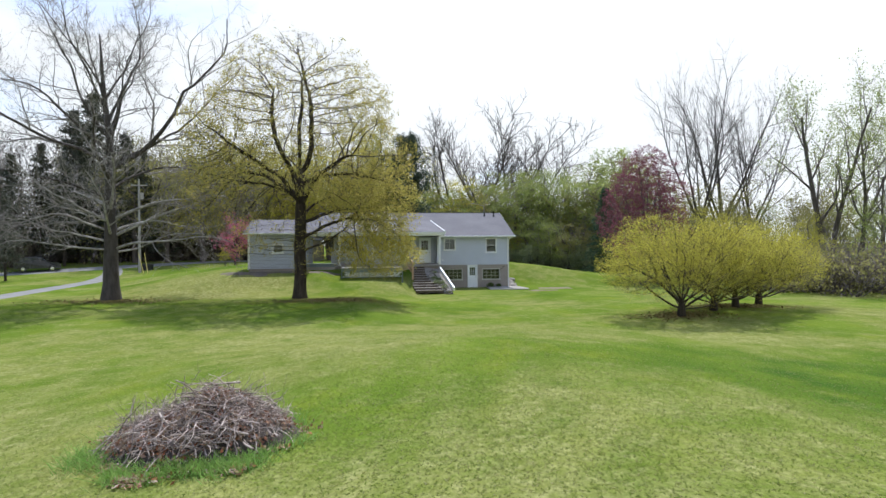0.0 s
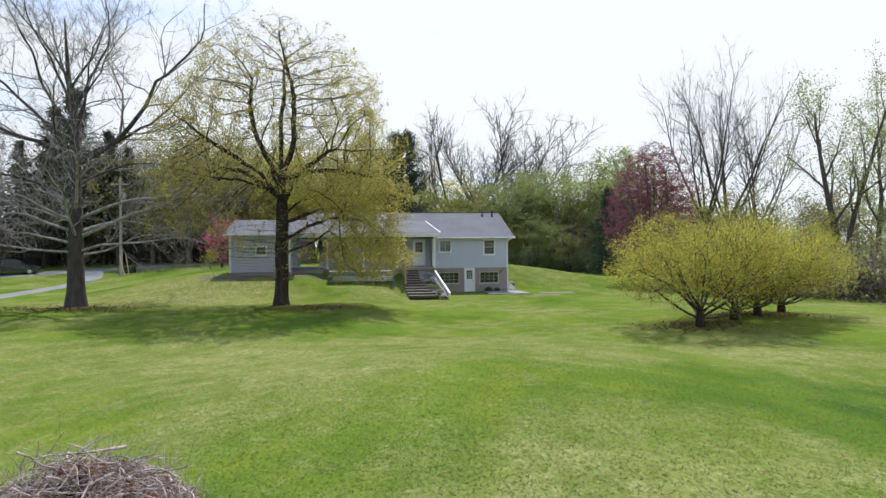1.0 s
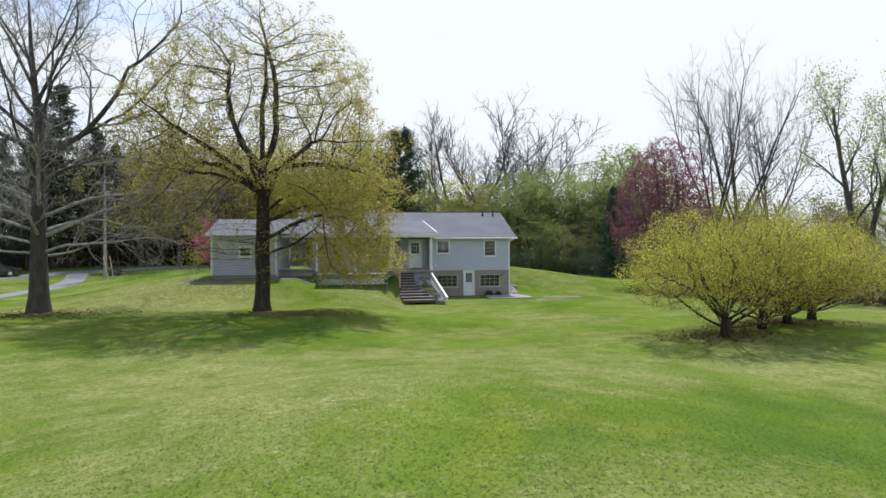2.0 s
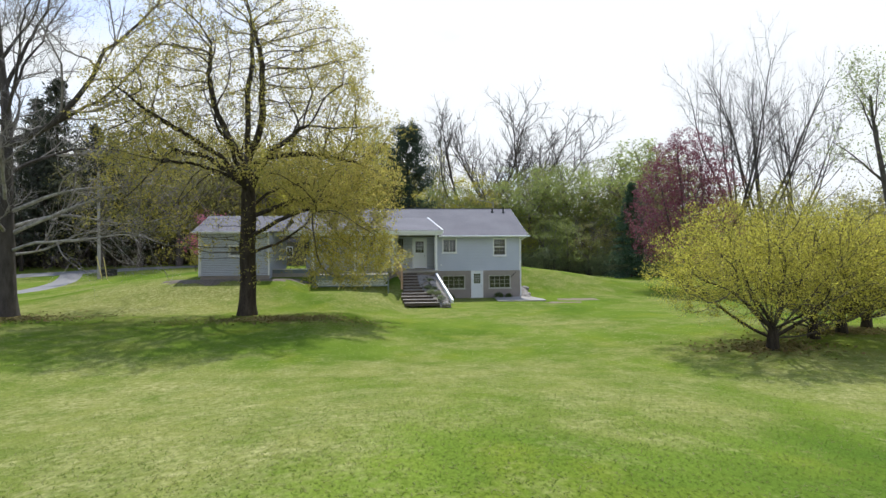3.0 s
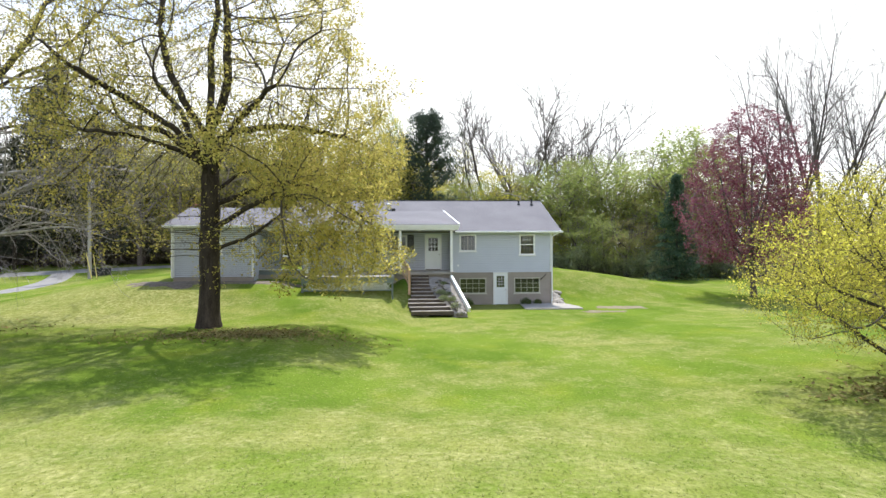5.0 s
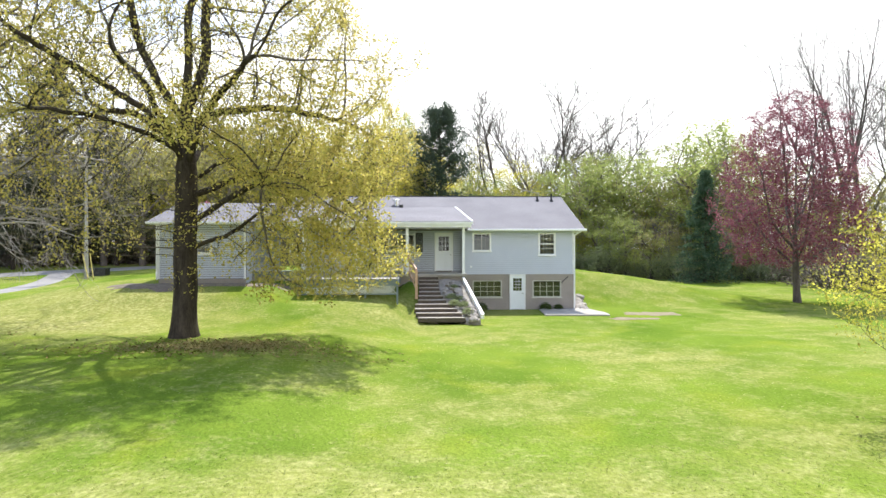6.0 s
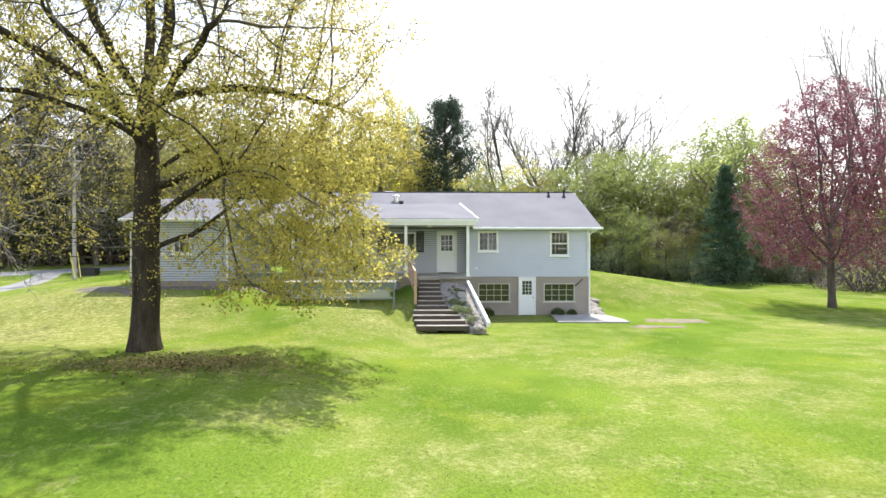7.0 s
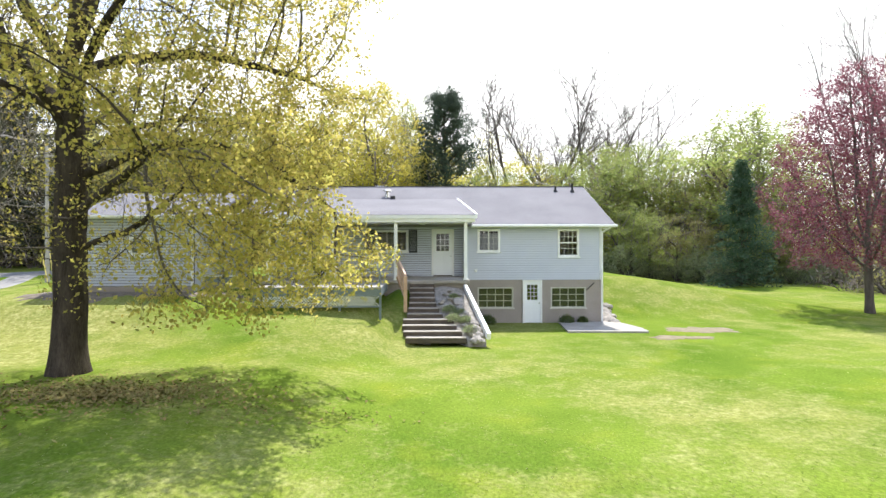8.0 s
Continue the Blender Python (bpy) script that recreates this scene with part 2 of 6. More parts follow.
SOIL = surface("pale_gravel_soil", (0.16, 0.14, 0.12), (0.40, 0.37, 0.33), 6.0, 0.95, 0.6, 45)
SASH = surface("cream_window_paint", (0.46, 0.45, 0.40), (0.55, 0.54, 0.48), 3.0, 0.6, 0.05, 30)
TAN = surface("tan_handrail_wood", (0.42, 0.27, 0.18), (0.56, 0.38, 0.27), 3.0, 0.7, 0.15, 30, (3, 0.6, 3))
SLAB = surface("pale_concrete", (0.25, 0.23, 0.205), (0.38, 0.355, 0.32), 1.2, 0.9, 0.25, 30)
PANE_BACKING = surface("olive_pane_backing", (0.06, 0.062, 0.042), (0.11, 0.11, 0.075), 2.0, 0.9, 0.0)
ASPHALT = surface("worn_asphalt", (0.17, 0.165, 0.16), (0.25, 0.242, 0.235), 0.6, 0.9, 0.2, 30)
STONE = surface("field_stone", (0.13, 0.12, 0.105), (0.32, 0.29, 0.26), 2.5, 0.9, 0.5, 14, island=0.3)
CORE_SHADE = surface("heap_core_shade", (0.03, 0.024, 0.02), (0.10, 0.08, 0.065), 6.0, 0.95, 0.6, 40)
ROOM_SHADE = surface("room_shade", (0.02, 0.02, 0.02), (0.035, 0.033, 0.03), 2.0, 0.9, 0.0)
GAP_SHADE = surface("siding_gap_shade", (0.09, 0.09, 0.10), (0.14, 0.14, 0.155), 3.0, 0.95, 0.1, 25)
SHEDWOOD = surface("olive_brown_boards", (0.09, 0.08, 0.05), (0.17, 0.15, 0.10), 2.0, 0.9, 0.3, 25, (0.6, 3, 3))
POLEWOOD = surface("grey_pole_wood", (0.28, 0.26, 0.245), (0.44, 0.41, 0.385), 2.0, 0.9, 0.3, 25, (3, 3, 0.5))
YELLOW = surface("yellow_plastic", (0.62, 0.50, 0.14), (0.72, 0.60, 0.20), 2.0, 0.5, 0.0)
CARPAINT = surface("black_car_paint", (0.012, 0.013, 0.015), (0.02, 0.021, 0.024), 2.0, 0.25, 0.0, spec=0.7)
CHROME = surface("bright_metal", (0.55, 0.55, 0.56), (0.7, 0.7, 0.7), 3.0, 0.25, 0.0, metal=1.0)
GLASS = glass_material()


# ---- ground ----
def ease(a, b, v):
    t = np.clip((v - a) / (b - a), 0, 1)
    return t * t * (3 - 2 * t)


def ground_z(x, y):
    """Height of the ground: a low swell near the start, the terrace that carries the house, the cut before the lower door."""
    x, y = np.asarray(x, float), np.asarray(y, float)
    swell = 1.25 * np.exp(-((x + 3.0) / 8.5) ** 2) * (1 - ease(13, 27, y))
    left = 0.45 * (1 - ease(-7, -3, x)) * ease(20, 33, y)
    shrubs = 0.32 * np.exp(-((x - 14) / 6.5) ** 2 - ((y - 28) / 5.5) ** 2)
    base = swell + left + shrubs
    front = ease(38.5, 48.0, y) * ease(-30, -17.5, x) * (1 - ease(-4.0, -2.5, x))
    back = ease(50.6, 57.5, y) * (1 - ease(8.5, 25.0, x)) * ease(-34, -17.5, x)
    t = np.maximum(front, back)
    far = ease(58, 84, y)
    top = 2.0 - 0.2 * far
    z = base + (top - base) * t
    z = z + far * (1 - t) * 1.5 * (1 - ease(0, 24, x))
    beside = np.clip(0.15 + 0.476 * (y - 43.35), 0, 2.0) * ease(-5.0, -3.0, x) * (1 - ease(-2.45, -1.9, x)) * (1 - ease(47.2, 47.6, y))
    z = np.maximum(z, beside)
    z = z + 0.3 * ease(-20.0, -16.5, x) * (1 - ease(-10.2, -8.9, x)) * ease(41.8, 43.8, y) * (1 - ease(44.6, 46.4, y))
    z = z - 0.15 * ease(-9.6, -8.2, x) * (1 - ease(-3.6, -2.9, x)) * ease(42.0, 44.2, y) * (1 - ease(45.0, 47.0, y))
    z = z - 0.126 * (x + 9.1) * np.exp(-((x + 9.1) / 3.0) ** 2 - ((y - 8.2) / 3.0) ** 2)
    return z + 0.05 * np.sin(x * 0.31 + 1.0) * np.cos(y * 0.27) * (1 - ease(40, 46, y))


def gz(x, y):
    return float(ground_z(x, y))


def mesh_of(name, verts, quads, material, smooth=False):
    """A mesh from arrays of corners and four-cornered faces."""
    me = bpy.data.meshes.new(name)
    v, q = np.asarray(verts, np.float32).reshape(-1, 3), np.asarray(quads, np.int32).reshape(-1, 4)
    me.vertices.add(len(v))
    me.vertices.foreach_set("co", v.ravel())
    me.loops.add(q.size)
    me.loops.foreach_set("vertex_index", q.ravel())
    me.polygons.add(len(q))
    me.polygons.foreach_set("loop_start", np.arange(0, q.size, 4, dtype=np.int32))
    if smooth:
        me.polygons.foreach_set("use_smooth", np.ones(len(q), bool))
    me.update(calc_edges=True)
    me.materials.append(material)
    return me


def grid_mesh(name, xs, ys, z, material):
    gx, gy = np.meshgrid(xs, ys)
    v = np.stack([gx, gy, z(gx, gy)], -1).reshape(-1, 3)
    w, h = len(xs), len(ys)
    i = (np.arange(h - 1)[:, None] * w + np.arange(w - 1)[None]).ravel()
    return mesh_of(name, v, np.stack([i, i + 1, i + w + 1, i + w], -1), material, True)


def steps_out(near, far, count):
    return near + (far - near) * (np.linspace(0, 1, count) ** 3)


xs = np.concatenate([-steps_out(60, 1500, 14)[:0:-1], np.arange(-60, 60.01, 0.5), steps_out(60, 1500, 14)[1:]])
ys = np.concatenate([-steps_out(12, 1500, 14)[:0:-1], np.arange(-12, 100.01, 0.5), steps_out(100, 2500, 14)[1:]])
tagged(new("ground", grid_mesh("ground", xs, ys, ground_z, LAWN)), "mown spring lawn with straw-coloured patches, rising to a terrace", "lawn", kind="structure")


# ---- building helpers ----
def box_into(bm, x0, x1, y0, y1, z0, z1):
    v = [bm.verts.new(p) for p in ((x0, y0, z0), (x1, y0, z0), (x1, y1, z0), (x0, y1, z0), (x0, y0, z1), (x1, y0, z1), (x1, y1, z1), (x0, y1, z1))]
    for f in ((3, 2, 1, 0), (4, 5, 6, 7), (0, 1, 5, 4), (1, 2, 6, 5), (2, 3, 7, 6), (3, 0, 4, 7)):
        bm.faces.new([v[i] for i in f])


def boxes(*specs):
    bm = bmesh.new()
    for s in specs:
        box_into(bm, *s)
    return bm


def bevelled(bm, width=0.01, segments=1):
    bmesh.ops.bevel(bm, geom=list(bm.edges), offset=width, segments=segments, affect="EDGES")
    return bm


def part(name, bm, material, parent=None, label="", smooth=False):
    """Links a bmesh as one mesh object under a thing or part."""
    me = bpy.data.meshes.new(name)
    bm.normal_update()
    bm.to_mesh(me)
    bm.free()
    if smooth:
        me.polygons.foreach_set("use_smooth", np.ones(len(me.polygons), bool))
    me.materials.append(material)
    ob = new(name, me)
    ob.parent = parent
    if label:
        ob["label"] = label
    return ob


def beam(a, b, w, h):
    """A squared timber from a to b."""
    bm = bmesh.new()
    a, b = Vector(a), Vector(b)
    d = b - a
    box_into(bm, -w / 2, w / 2, 0, d.length, -h / 2, h / 2)
    bm.transform(Matrix.Translation(a) @ d.to_track_quat("Y", "Z").to_matrix().to_4x4())
    return bm


def slope_sheet(x0, x1, a, b, thick):
    """A roof plane between x0 and x1 from the line at a=(y, z) to b=(y, z)."""
    bm = bmesh.new()
    p = [(x, y, z - d) for d in (0, thick) for x, (y, z) in ((x0, a), (x1, a), (x1, b), (x0, b))]
    v = [bm.verts.new(q) for q in p]
    for f in ((0, 1, 2, 3), (7, 6, 5, 4), (0, 4, 5, 1), (1, 5, 6, 2), (2, 6, 7, 3), (3, 7, 4, 0)):
        bm.faces.new([v[i] for i in f])
    bmesh.ops.recalc_face_normals(bm, faces=bm.faces)
    return bm


def lathe(profile, sides=12):
    """A turned shape from (radius, height) pairs."""
    bm = bmesh.new()
    rings = [[bm.verts.new((r * math.cos(2 * math.pi * k / sides), r * math.sin(2 * math.pi * k / sides), z)) for k in range(sides)] for r, z in profile]
    for lo, hi in zip(rings, rings[1:]):
        for k in range(sides):
            bm.faces.new((lo[k], lo[(k + 1) % sides], hi[(k + 1) % sides], hi[k]))
    bm.faces.new(rings[0][::-1])
    bm.faces.new(rings[-1])
    return bm


def thing(name, label, category, at=(0, 0, 0), group=""):
    ob = new(name)
    ob.location = at
    return tagged(ob, label, category, group)


# ---- house ----
def under(name, bm, material, parent, label=""):
    """A part given in world coordinates under the house's or another thing's Empty."""
    ob = part(name, bm, material, parent, label)
    if parent.type == "EMPTY":
        ob.matrix_parent_inverse = Matrix.Translation(-parent.location)
    return ob


def cells(x0, x1, z0, z1, holes):
    """The rectangles of a wall that lie outside its openings."""
    cx = sorted({x0, x1, *[h[0] for h in holes], *[h[1] for h in holes]})
    cz = sorted({z0, z1, *[h[2] for h in holes], *[h[3] for h in holes]})
    for a, b in zip(cx, cx[1:]):
        for c, d in zip(cz, cz[1:]):
            if not any(h[0] <= (a + b) / 2 <= h[1] and h[2] <= (c + d) / 2 <= h[3] for h in holes):
                yield a, b, c, d


def solid_wall(x0, x1, z0, z1, y, thick, holes=()):
    return boxes(*[(a, b, y, y + thick, c, d) for a, b, c, d in cells(x0, x1, z0, z1, holes)])


def lap_boards(x0, x1, z0, z1, y, holes=(), lap=0.115):
    """Overlapping siding: every course leans out to its lower edge, with a shadow gap below it."""
    bm = bmesh.new()
    count = int(round((z1 - z0) / lap))
    for i in range(count):
        lo, hi = z0 + (z1 - z0) * i / count, z0 + (z1 - z0) * (i + 1) / count
        for a, b, c, d in cells(x0, x1, lo + 0.02, hi, [(h[0], h[1], max(h[2], lo + 0.02), min(h[3], hi)) for h in holes if h[2] < hi and h[3] > lo + 0.02]):
            f0, f1 = 0.032 * (hi - c) / (hi - lo), 0.032 * (hi - d) / (hi - lo)
            v = [bm.verts.new(p) for p in ((a, y - f0, c), (b, y - f0, c), (b, y - f1, d), (a, y - f1, d), (a, y, c), (b, y, c))]
            bm.faces.new((v[0], v[1], v[2], v[3]))
            bm.faces.new((v[4], v[5], v[1], v[0]))
    return bm


def window(parent, x0, x1, z0, z1, y, sashes, rows, cols, sill=True, trim=0.075, label="white-framed window with dividing bars", paint=None, bar=0.008):
    """A framed window set in an opening of a wall that faces -y; sashes side by side, each with its bars."""
    paint = paint or WHITE
    frame_ob = under("window", boxes((x0 - 0.01, x0 + trim, y - 0.045, y + 0.1, z0, z1), (x1 - trim, x1 + 0.01, y - 0.045, y + 0.1, z0, z1),
                                     (x0 + trim, x1 - trim, y - 0.045, y + 0.1, z1 - trim, z1), (x0 + trim, x1 - trim, y - 0.045, y + 0.1, z0, z0 + trim)), paint, parent, label)
    if sill:
        part("window_sill", bevelled(boxes((x0 - 0.06, x1 + 0.06, y - 0.08, y - 0.036, z0 - 0.05, z0 + 0.01)), 0.006), paint, frame_ob)
    ix0, ix1, iz0, iz1 = x0 + trim, x1 - trim, z0 + trim, z1 - trim
    w = (ix1 - ix0) / sashes
    for k in range(sashes):
        a, b = ix0 + k * w, ix0 + (k + 1) * w
        e = 0.028
        part("sash", boxes((a, a + e, y, y + 0.045, iz0, iz1), (b - e, b, y, y + 0.045, iz0, iz1), (a + e, b - e, y, y + 0.045, iz0, iz0 + e), (a + e, b - e, y, y + 0.045, iz1 - e, iz1)), paint, frame_ob)
        bars = [(a + e + (b - a - 2 * e) * i / cols - bar, a + e + (b - a - 2 * e) * i / cols + bar, y + 0.006, y + 0.034, iz0 + e, iz1 - e) for i in range(1, cols)]
        bars += [(a + e, b - e, y + 0.008, y + 0.032, iz0 + e + (iz1 - iz0 - 2 * e) * j / rows - bar, iz0 + e + (iz1 - iz0 - 2 * e) * j / rows + bar) for j in range(1, rows)]
        for spec in bars:
            part("glazing_bar", boxes(spec), paint, frame_ob)
        part("pane", boxes((a + e, b - e, y + 0.016, y + 0.024, iz0 + e, iz1 - e)), GLASS, frame_ob)
    return frame_ob


def lap_door(parent, x0, x1, z0, z1, y, glass_box, cols, rows, label):
    """A trimmed outside door with a barred light in its upper half."""
    t = 0.085
    gx0, gx1, gz0, gz1 = glass_box
    leaf = under("door", boxes(*[(a, b, y + 0.0, y + 0.045, c, d) for a, b, c, d in cells(x0 + t, x1 - t, z0 + 0.03, z1 - t, [glass_box])]), DOORWHITE, parent, label)
    part("door_trim", boxes((x0, x0 + t, y - 0.045, y + 0.1, z0, z1), (x1 - t, x1, y - 0.045, y + 0.1, z0, z1), (x0 + t, x1 - t, y - 0.045, y + 0.1, z1 - t, z1)), WHITE, leaf)
    part("threshold", boxes((x0 + t, x1 - t, y - 0.06, y + 0.1, z0 - 0.02, z0 + 0.027)), TIMBER, leaf)
    part("pane", boxes((gx0, gx1, y + 0.018, y + 0.026, gz0, gz1)), GLASS, leaf)
    bars = [(gx0 + (gx1 - gx0) * i / cols - 0.012, gx0 + (gx1 - gx0) * i / cols + 0.012, y + 0.004, y + 0.017, gz0, gz1) for i in range(1, cols)]
    bars += [(gx0, gx1, y + 0.006, y + 0.0165, gz0 + (gz1 - gz0) * j / rows - 0.012, gz0 + (gz1 - gz0) * j / rows + 0.012) for j in range(1, rows)]
    for spec in bars:
        part("glazing_bar", boxes(spec), WHITE, leaf)
    w, bottom = x1 - x0 - 2 * t, z0 + 0.15
    for k in range(2):
        a = x0 + t + w * (0.12 + 0.42 * k)
        part("door_panel", bevelled(boxes((a, a + w * 0.34, y - 0.009, y - 0.001, bottom, gz0 - 0.22)), 0.004), DOORWHITE, leaf)
    knob = lathe([(0.02, 0), (0.02, 0.03), (0.035, 0.045), (0.03, 0.07), (0.01, 0.078)], 10)
    knob.transform(Matrix.Translation((x1 - t - 0.07, y, z0 + 1.0)) @ Matrix.Rotation(radians(90), 4, "X"))
    part("door_handle", knob, CHROME, leaf, "small round metal knob")
    return leaf


house = thing("house", "pale blue-grey sided split-level house with grey shingle roof", "house", (0, 54, 0))

WIN_R, WIN_L = (4.75, 5.79, 3.25, 4.63), (0.77, 1.88, 3.50, 4.63)
BAS_L, BAS_R, DOOR_B = (0.78, 2.53, 0.73, 1.75), (4.41, 6.13, 0.73, 1.75), (3.0, 3.96, -0.02, 2.12)
X0, X1, YF, YB = -9.6, 6.9, 50.0, 60.8
ROOF_L = -10.95
RIDGE_Y, RIDGE_Z, EAVE_Y, EAVE_Z = 55.45, 7.32, 49.55, 4.86

under("wall", lap_boards(0.2, X1, 2.12, 4.80, YF, [WIN_R, WIN_L]), SIDING, house, "horizontal blue-grey lap siding")
under("wall", solid_wall(0.2, X1, 2.12, 4.80, YF + 0.002, 0.15, [WIN_R, WIN_L]), SIDING, house)
under("basement_wall", solid_wall(0.2, X1, -0.3, 2.117, YF + 0.02, 0.2, [BAS_L, BAS_R, DOOR_B]), CONCRETE, house, "tan-grey painted concrete basement wall")
under("wall", boxes((X1 - 0.15, X1, YF + 0.222, YB - 0.2, -0.3, 4.80), (X0, X1, YB - 0.2, YB, -0.3, 4.80), (X0, X0 + 0.15, 50.852, YB - 0.2, 1.0, 4.80)), SIDING, house)
# near-black floor and ceiling: the unlit rooms' shade is put into the colour
under("floor", boxes((X0 + 0.15, X1 - 0.15, 50.86, YB - 0.2, 2.0, 2.12)), ROOM_SHADE, house)
under("ceiling", boxes((X0 + 0.15, X1 - 0.15, 50.86, YB - 0.2, 4.70, 4.78)), ROOM_SHADE, house)



def gable(x, y0, y1, z, ym, top):
    bm = bmesh.new()
    bm.faces.new([bm.verts.new(p) for p in ((x, y0, z), (x, y1, z), (x, ym, top))])
    bmesh.ops.solidify(bm, geom=list(bm.faces), thickness=0.1)
    under("gable", bm, SIDING, house)


for x in (X0, X1):
    gable(x, YF + 0.1, YB - 0.1, 4.80, RIDGE_Y, RIDGE_Z - 0.18)

roof = under("roof", slope_sheet(ROOF_L, 7.45, (EAVE_Y, EAVE_Z), (RIDGE_Y, RIDGE_Z), 0.13), SHINGLE, house, "weathered grey asphalt shingle roof")
part("back_slope", slope_sheet(ROOF_L, 7.45, (2 * RIDGE_Y - EAVE_Y, EAVE_Z), (RIDGE_Y, RIDGE_Z - 0.003), 0.13), SHINGLE, roof)
part("ridge_cap", beam((ROOF_L, RIDGE_Y, RIDGE_Z + 0.005), (7.46, RIDGE_Y, RIDGE_Z + 0.005), 0.22, 0.03), SHINGLE, roof)
gutter = bmesh.new()
box_into(gutter, 0.45, 7.55, EAVE_Y - 0.11, EAVE_Y - 0.003, EAVE_Z - 0.14, EAVE_Z - 0.02)
part("gutter", bevelled(gutter, 0.02), WHITE, roof, "white metal gutter")
part("soffit", boxes((0.45, 7.42, EAVE_Y + 0.01, YF - 0.025, EAVE_Z - 0.15, EAVE_Z - 0.135)), WHITE, roof)
part("rake_board", beam((7.43, EAVE_Y, EAVE_Z - 0.09), (7.43, RIDGE_Y, RIDGE_Z - 0.09), 0.05, 0.16), WHITE, roof)

# porch roof, lower in pitch than the main roof
PE_Y, PE_Z, PT_Y, PT_Z = 47.0, 5.17, 53.2, 6.40
porch_sheet = slope_sheet(-11.3, 0.5, (PE_Y, PE_Z), (PT_Y, PT_Z), 0.12)
for v in porch_sheet.verts:
    if v.co.x > 0 and v.co.y > 50:
        v.co.x = -0.09
porch_roof = under("porch_roof", porch_sheet, SHINGLE, house, "low-pitched grey shingle porch roof")
part("fascia", boxes((-11.3, 0.45, PE_Y + 0.03, PE_Y + 0.16, 4.84, 5.06), (-11.33, 0.53, PE_Y - 0.04, PE_Y + 0.029, 5.0, 5.15)), WHITE, porch_roof, "white porch fascia board")
part("edge_flashing", beam((0.50, PE_Y, PE_Z + 0.01), (-0.08, PT_Y - 0.05, PT_Z + 0.0), 0.10, 0.06), WHITE, porch_roof, "bright white edge flashing")
bm = bmesh.new()
bm.faces.new([bm.verts.new(p) for p in ((0.42, PE_Y + 0.16, 4.86), (0.20, 49.6, 4.86), (-0.12, 53.1, 6.28), (0.42, PE_Y + 0.16, 5.06))])
bmesh.ops.solidify(bm, geom=list(bm.faces), thickness=0.03)
part("cheek", bm, SIDING, porch_roof)
part("porch_ceiling", boxes((-11.3, 0.40, PE_Y + 0.17, 50.69, 4.86, 4.90)), WHITE, porch_roof)
for x in (-1.9, -8.5, -10.2):
    part("ceiling_lamp", boxes((x - 0.12, x + 0.12, 48.0, 48.24, 4.78, 4.858)), WHITE, porch_roof, "small white ceiling lamp")

FD, PW1, PW2 = (-1.50, -0.37, 2.30, 4.66), (-4.32, -2.68, 3.50, 4.60), (-9.3, -7.7, 3.45, 4.60)
PY = 50.7
under("porch_wall", lap_boards(-9.6, 0.2, 2.1, 4.86, PY, [FD, PW1, PW2]), SIDING, house)
# dark backing: shade between the siding courses is put into its colour
under("porch_wall", solid_wall(-9.6, 0.2, 1.2, 4.86, PY + 0.002, 0.15, [FD, PW1, PW2]), GAP_SHADE, house)
under("return_wall", boxes((0.2, 0.35, YF + 0.022, PY, 0.0, 4.80)), SIDING, house)
under("corner_board", boxes((0.16, 0.26, YF - 0.04, YF + 0.02, 2.125, 4.80)), WHITE, house)
under("corner_board", boxes((X1 - 0.09, X1 + 0.02, YF - 0.04, YF + 0.001, 2.125, 4.72)), WHITE, house)
window(house, *WIN_L, YF, 2, 3, 2)
win = window(house, *WIN_R, YF, 1, 1, 1, label="white double-hung window with barred upper sash")
a, b, c, d = WIN_R
part("meeting_rail", boxes((a + 0.076, b - 0.076, YF - 0.012, YF - 0.001, 3.92, 3.98)), WHITE, win)
for spec in [*[(a + 0.11 + 0.82 * i / 4 - 0.011, a + 0.11 + 0.82 * i / 4 + 0.011, YF + 0.003, YF + 0.015, 3.981, d - 0.111) for i in (1, 2, 3)],
                           *[(a + 0.11 + 0.82 * i / 4 - 0.008, a + 0.11 + 0.82 * i / 4 + 0.008, YF + 0.003, YF + 0.015, c + 0.111, 3.919) for i in (1, 2, 3)],
                           (a + 0.111, b - 0.111, YF + 0.004, YF + 0.0145, 3.66, 3.676), (a + 0.111, b - 0.111, YF + 0.004, YF + 0.0145, 4.24, 4.262)]:
    part("glazing_bar", boxes(spec), WHITE, win)
for w in (BAS_L, BAS_R):
    ob = window(house, *w, YF + 0.05, 1, 3, 4, trim=0.03, label="wide basement window with twelve panes", paint=SASH, bar=0.013)
    # board added behind the panes, olive like the lawn mirrored in the glass
    part("curtain", boxes((w[0] - 0.1, w[1] + 0.1, YF + 0.35, YF + 0.37, w[2] - 0.2, w[3] + 0.2)), PANE_BACKING, ob)
lap_door(house, *DOOR_B, YF - 0.005, (3.22, 3.74, 1.13, 1.88), 3, 4, "white basement door with a twelve-pane light")
lap_door(house, *FD, PY, (-1.25, -0.62, 3.55, 4.42), 3, 3, "white front door with a barred upper light")
# unseen near-black panel, added so the front door's glass looks dark
under("hall_wall", boxes((-1.75, -0.1, PY + 0.7, PY + 0.78, 2.3, 4.8)), ROOM_SHADE, house)
window(house, *PW1, PY, 3, 3, 2)
window(house, *PW2, PY, 3, 3, 2)


